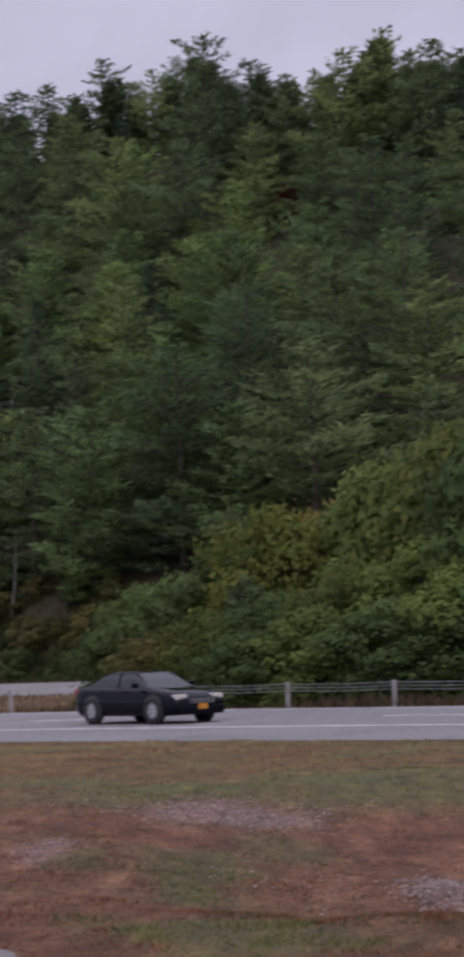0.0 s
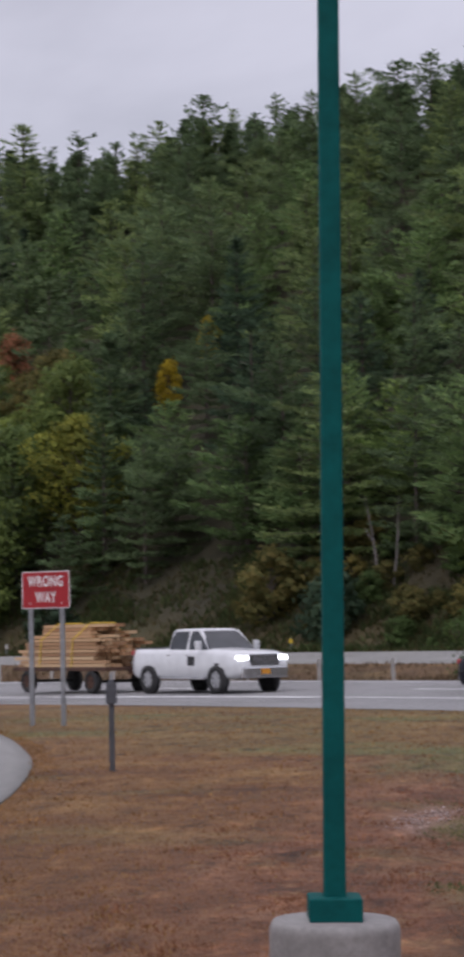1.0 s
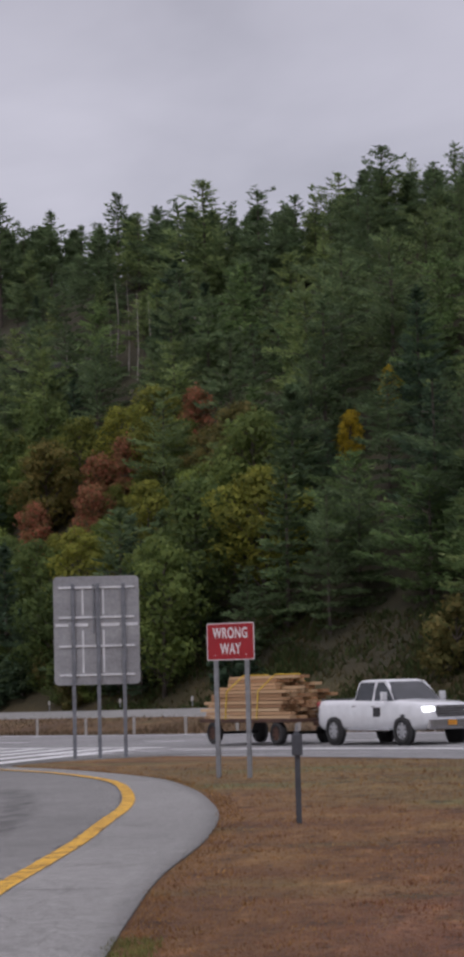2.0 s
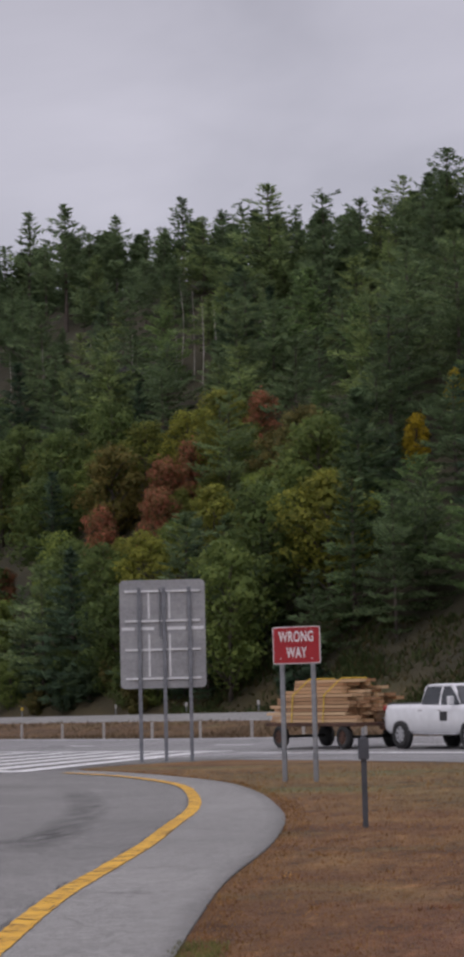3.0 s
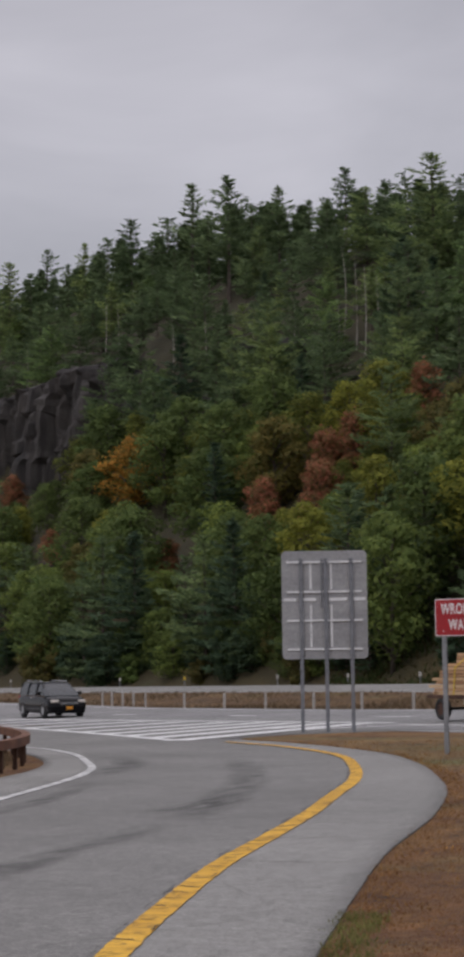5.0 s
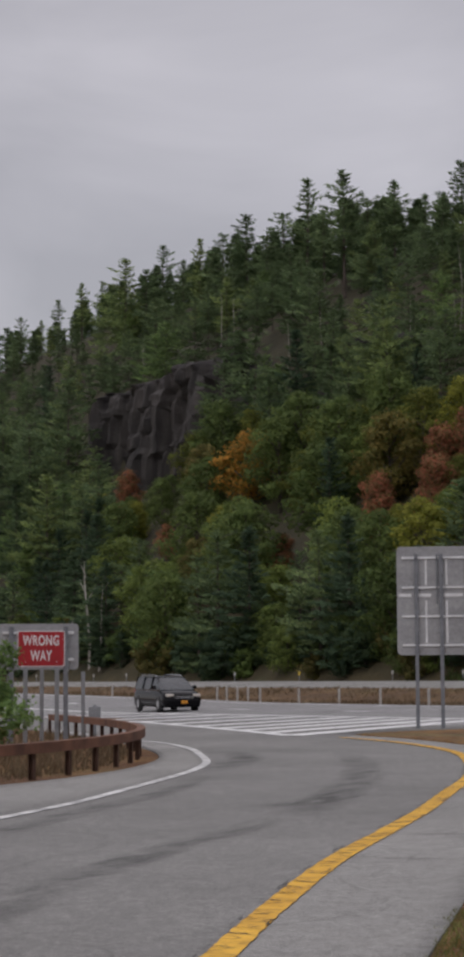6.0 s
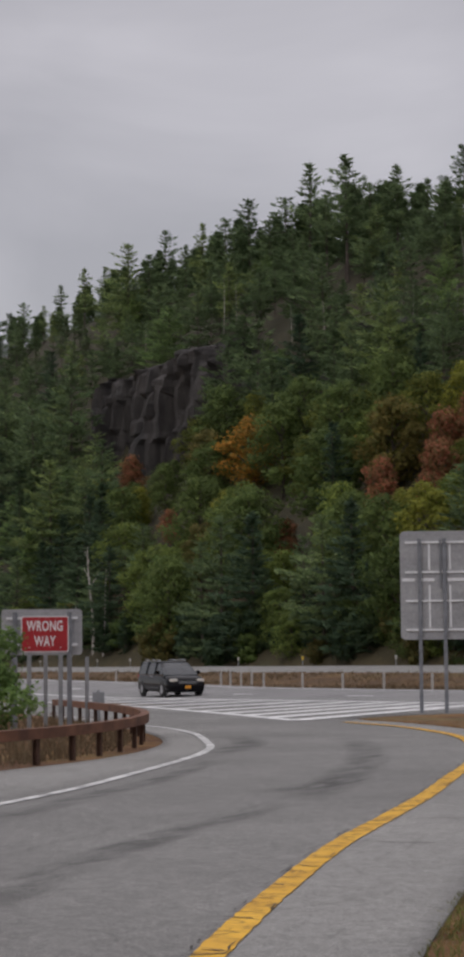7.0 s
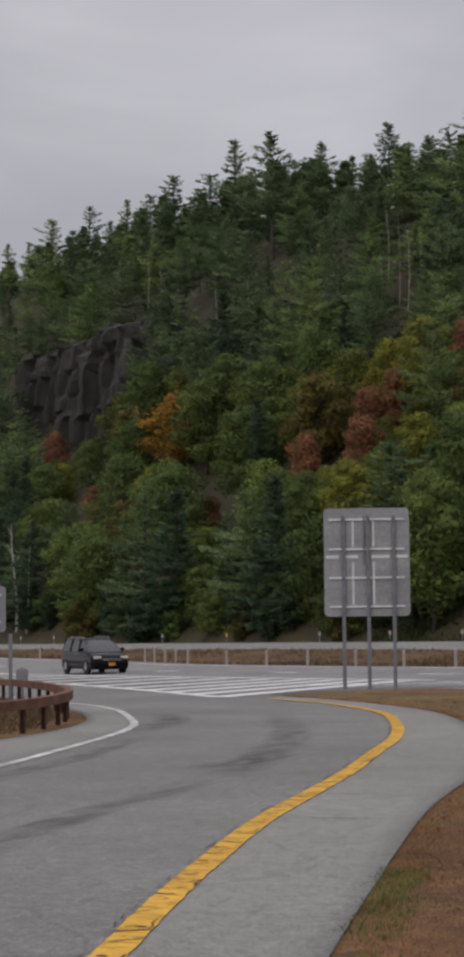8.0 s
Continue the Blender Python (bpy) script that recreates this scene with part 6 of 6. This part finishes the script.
def cracks():
    """Tar-dark cracks that cross the yellow line and the shoulder."""
    rng = random.Random(17)
    s = Shape()
    line = [p for p in YELLOW_LINE if p.y > 8]
    run, last, due = 0.0, line[0], 0.3
    for i, p in enumerate(line[:-1]):
        run += (p - last).length
        last = p
        if run < due:
            continue
        run, due = 0.0, rng.uniform(0.10, 0.6)
        d = (line[i + 1] - p).normalized()
        side = Vector((d.y, -d.x, 0))
        a, b = -rng.uniform(0.02, 0.14), rng.uniform(0.02, 0.14)
        if rng.random() < 0.10:
            b = rng.uniform(0.3, 1.4)
        w, skew, steps = rng.uniform(0.007, 0.026), rng.uniform(-0.8, 0.8), 9
        base = len(s.v)
        for k in range(steps + 1):
            f = a + (b - a) * k / steps
            wob = 0.05 * noise.noise((p.x * 3 + f * 6, p.y * 3, 2)) + 0.02 * noise.noise((f * 25, p.y, 4))
            q = p + side * f + d * (skew * f + wob)
            half = w * (0.4 + abs(noise.noise((f * 9, p.y * 2, 7)))) * (0.3 if k in (0, steps) else 1)
            for e in (-half, half):
                r = q + d * e
                s.v.append((r.x, r.y, land(r.x, r.y) + 0.0325))
        s.f += [(base + 2 * k, base + 2 * k + 1, base + 2 * k + 3, base + 2 * k + 2) for k in range(steps)]
    # broken tar seam along the line's inner rim
    for offset, seed in ((-0.105, 3.0), (0.102, 11.0)):
        open_run = False
        for i, p in enumerate(line[:-1]):
            d = (line[i + 1] - p).normalized()
            side = Vector((d.y, -d.x, 0))
            wide = 0.016 * (noise.noise((p.x * 1.7, p.y * 1.7, seed)) + 0.5 * noise.noise((p.x * 9, p.y * 9, seed)) + (0.12 if offset < 0 else -0.10))
            if wide <= 0.001:
                open_run = False
                continue
            q = p + side * (offset + 0.02 * noise.noise((p.x * 6, p.y * 6, seed + 1)))
            for e in (-wide, wide):
                r = q + side * e
                s.v.append((r.x, r.y, land(r.x, r.y) + 0.0335))
            k = len(s.v)
            if open_run:
                s.f.append((k - 4, k - 3, k - 1, k - 2))
            open_run = True
    tagged(new("road_cracks", s.mesh("road_cracks", CRACK)), "dark cracks across the yellow line and shoulder", "road marking", kind="structure")


cracks()


# ---------------------------------------------------------------- grass, stones, weeds
OUTER_Y = [p.y for p in OUTER if p.y < 44]
OUTER_X = [p.x for p in OUTER if p.y < 44]


def blades_mesh(name, spots, sizes, thin, mat, seed):
    rng = np.random.RandomState(seed)
    k = len(spots)
    c = np.array(spots)
    s = np.array(sizes)[:, None]
    a = rng.uniform(0, 6.28, k)
    side = np.stack([np.cos(a), np.sin(a), np.zeros(k)], 1) * s * thin
    tip = np.stack([rng.normal(0, 0.45, k), rng.normal(0, 0.45, k), np.ones(k)], 1) * s
    v = np.stack([c - side, c + side, c + tip], 1).reshape(-1, 3)
    me = bpy.data.meshes.new(name)
    me.from_pydata(v.tolist(), [], np.arange(3 * k).reshape(-1, 3).tolist())
    me.materials.append(mat)
    return me


def verge_grass():
    rng = random.Random(21)
    dry, dry_s, green, green_s, red, red_s = [], [], [], [], [], []
    while len(dry) + len(green) + len(red) < 110000:
        az = rng.uniform(-21, 8.5)
        r = 1 / rng.uniform(1 / 46, 1 / 8.5)
        x, y = r * math.sin(radians(az)), r * math.cos(radians(az))
        n = un(x, y)[1]
        ox = float(np.interp(y, OUTER_Y, OUTER_X))
        if n > NEAR_EDGE - 0.05 or x < ox + 0.02:
            continue
        if (x + 1.355) ** 2 + (y - 8.98) ** 2 < 0.1:
            continue
        edge = max(0.0, 1 - (x - ox) / 0.9)
        lush = 0.5 + 0.9 * noise.noise((x * 0.22, y * 0.30, 3)) + 0.5 * noise.noise((x * 1.1, y * 1.1, 7))
        lush += 0.35 * ease(22, 28, n) * ease(-6, -1, x) + 0.6 * edge * (y < 12.8) - 0.42 * (x < -2) + 0.25 * ease(-1.5, 1, x) * (1 - ease(12, 15, y))
        size = rng.uniform(0.012, 0.032) * (0.75 + r / 26) * (0.85 + 0.8 * max(0.0, noise.noise((x * 2.2, y * 1.6, 12)) + 0.5 * noise.noise((x * 6, y * 4, 5))))
        if x > -2.6 and rng.random() < 0.85 * patch("gravel", x, y):
            continue
        if x > -2.6:
            lush = lush * 0.75 + 0.9 * max(patch("turf", x, y), patch("weeds", x, y)) - 0.8 * patch("red", x, y)
        p = (x, y, land(x, y) - 0.012)
        if lush > 0.82:
            green.append(p), green_s.append(size * 1.15)
        elif rng.random() < 0.95 * ease(-4.6, -1.2, x + 1.5 * noise.noise((x * 0.3, y * 0.3, 11))) * (1 - ease(17, 23, n)):
            red.append(p), red_s.append(size)
        else:
            dry.append(p), dry_s.append(size)
    tagged(new("grass", blades_mesh("grass", dry, dry_s, 0.16, BLADES, 1)), "short golden-brown dry grass on the verge", "grass", kind="stuff")
    tagged(new("grass", blades_mesh("grass", red, red_s, 0.16, RED_BLADES, 8)), "short reddish dry grass in the hollow of the verge", "grass", kind="stuff")
    tagged(new("grass", blades_mesh("grass", green, green_s, 0.17, GREEN_BLADES, 2)), "short green grass in patches on the verge", "grass", kind="stuff")


def edge_grass():
    """Turf creeping over the asphalt's edge."""
    rng = random.Random(31)
    dry, dry_s, green, green_s = [], [], [], []
    pts = [p for p in OUTER if 8 < p.y < 45]
    for k in range(10000):
        i = int((len(pts) - 1) * rng.random() ** 1.4)
        p = pts[i].lerp(pts[i + 1], rng.random())
        over = 0.10 * noise.noise((p.x * 2.3, p.y * 2.3, 9)) + 0.05 * noise.noise((p.x * 7, p.y * 7, 3))
        x = p.x + rng.uniform(0.0, 0.34) - 0.02 + over
        q = (x, p.y + rng.uniform(-0.1, 0.1), land(x, p.y) + 0.004)
        s = rng.uniform(0.012, 0.040) * (0.8 + p.y / 30)
        if p.y < 12.6 and noise.noise((p.x * 0.9, p.y * 0.9, 5)) > -0.25:
            green.append(q), green_s.append(s)
        else:
            if rng.random() < 0.4:
                dry.append(q), dry_s.append(s * 0.7)
    tagged(new("grass", blades_mesh("grass", dry, dry_s, 0.15, BLADES, 5)), "ragged dry turf along the asphalt edge", "grass", kind="stuff")
    tagged(new("grass", blades_mesh("grass", green, green_s, 0.15, GREEN_BLADES, 6)), "green turf tufts along the asphalt edge", "grass", kind="stuff")
    weeds, sizes = [], []
    for cx, cy, spread in ((-0.5, 15.5, 0.22), (-0.2, 14.6, 0.25), (-1.4, 16.5, 0.2), (-1.05, 12.8, 0.14), (-0.8, 16.8, 0.2), (0.3, 14.0, 0.3), (1.0, 13.0, 0.25), (0.1, 13.2, 0.3), (-1.7, 19.3, 0.2), (0.6, 16.2, 0.3), (-0.1, 17.4, 0.3), (-1.2, 20.3, 0.25), (-0.6, 17.9, 0.35), (0.3, 18.2, 0.45), (0.9, 18.6, 0.4), (0.1, 15.6, 0.4), (0.6, 14.6, 0.45), (1.2, 12.2, 0.4), (0.5, 11.6, 0.35), (1.3, 17.4, 0.5)):
        for k in range(420):
            x, y = cx + rng.gauss(0, spread), cy + rng.gauss(0, spread * 1.4)
            weeds.append((x, y, land(x, y) - 0.01)), sizes.append(rng.uniform(0.010, 0.034))
    tagged(new("weeds", blades_mesh("weeds", weeds, sizes, 0.3, WEED, 7)), "low green weeds in the hollow of the verge", "weeds", kind="stuff")


WEED = foliage("weed_leaves", (0.070, 0.088, 0.040), (0.100, 0.122, 0.054), (0.145, 0.160, 0.074), 0.0, patches=2.5)
GREEN_BLADES = foliage("green_grass_blades", (0.125, 0.132, 0.046), (0.18, 0.188, 0.064), (0.25, 0.245, 0.09), 0.0, patches=1.4)
verge_grass()
edge_grass()


def median_grass():
    rng = random.Random(22)
    spots, sizes = [], []
    while len(spots) < 26000:
        az, n = rng.uniform(-34.5, 9), rng.uniform(46.3, 65.6)
        x, y, r = at_angle(az, n)
        clump = noise.noise((x * 0.12, y * 0.12, 1))
        if rng.random() > 0.55 + clump:
            continue
        spots.append((x, y, land(x, y) - 0.03)), sizes.append(rng.uniform(0.10, 0.26) * (1 + 1.6 * max(0, clump)))
    tagged(new("tall_grass", blades_mesh("tall_grass", spots, sizes, 0.13, MEDIAN_DRY, 3)), "tall brown dry grass filling the median", "grass", kind="stuff")
    spots, sizes = [], []
    while len(spots) < 5000:
        p = INNER[rng.randrange(45, 118)]
        off = 0.7 + rng.uniform(0.0, 1.0) ** 1.5 * 5
        x, y = p.x - off * 0.95, p.y + rng.uniform(-0.4, 0.4) - off * 0.1
        spots.append((x, y, land(x, y) - 0.02)), sizes.append(rng.uniform(0.06, 0.30))
    tagged(new("tall_grass", blades_mesh("tall_grass", spots, sizes, 0.07, MEDIAN_DRY, 4)), "tall dry grass under the rusty rail", "grass", kind="stuff")


def bank_grass():
    """Rough olive and brown growth on the open bank."""
    rng = random.Random(51)
    for name, mat, count, big, label in (("tall_grass", BANK_DRY, 17000, 0.40, "rough olive-brown grass on the open bank"), ("weeds", BANK_GREEN, 11000, 0.55, "dark green weeds on the open bank")):
        spots, sizes = [], []
        while len(spots) < count:
            az, n = rng.uniform(-20.5, -3.5), rng.uniform(78.6, 91)
            x, y, r = at_angle(az, n)
            clump = noise.noise((x * 0.22, y * 0.22, 4)) + 0.5 * noise.noise((x * 0.9, y * 0.9, 9))
            if rng.random() > (0.80 if mat is BANK_DRY else 0.42) + clump:
                continue
            spots.append((x, y, land(x, y) - 0.05)), sizes.append(rng.uniform(0.3, 1.0) * big * (1 + max(0.0, clump)))
        tagged(new(name, blades_mesh(name, spots, sizes, 0.28, mat, len(name))), label, "grass", kind="stuff")


BANK_DRY = foliage("bank_dry_grass", (0.050, 0.046, 0.020), (0.082, 0.072, 0.031), (0.122, 0.098, 0.044), 0.0)
BANK_GREEN = foliage("bank_weeds", (0.040, 0.058, 0.022), (0.062, 0.086, 0.032), (0.090, 0.116, 0.042), 0.0)
bank_grass()


MEDIAN_DRY = foliage("median_dry_grass", (0.10, 0.068, 0.042), (0.145, 0.105, 0.066), (0.19, 0.15, 0.095), 0.0)
median_grass()


def stone_patch(x, y, wide, deep, count, seed, label):
    """Broken pale stones lying in the turf."""
    rng = random.Random(seed)
    s = Shape()
    for k in range(count):
        px, py = x + rng.gauss(0, wide), y + rng.gauss(0, deep)
        r = rng.uniform(0.004, 0.017)
        bm = bmesh.new()
        bmesh.ops.create_icosphere(bm, subdivisions=1, radius=r)
        for p in bm.verts:
            p.co = Vector((p.co.x * rng.uniform(0.7, 1.4), p.co.y * rng.uniform(0.7, 1.3), p.co.z * rng.uniform(0.5, 0.8)))
        s.take(bm, Matrix.Translation(spot(px, py, r * 0.3 + 0.012)) @ pose(0, 0, 0, 0, 0, rng.uniform(0, 360)))
    tagged(new("stones", s.mesh("stones", STONES)), label, "stones", kind="stuff")


stone_patch(-0.1, 22.5, 0.60, 0.60, 1500, 1, "pale broken stones in the reddish turf")
stone_patch(1.6, 16.7, 0.20, 0.7, 700, 2, "pale broken stones on the bank of a hollow")
stone_patch(-1.8, 17.8, 0.14, 0.5, 130, 3, "pale stones in a shallow runnel")
stone_patch(0.3, 17.0, 0.6, 0.8, 60, 4, "scattered pale stones in the grass")
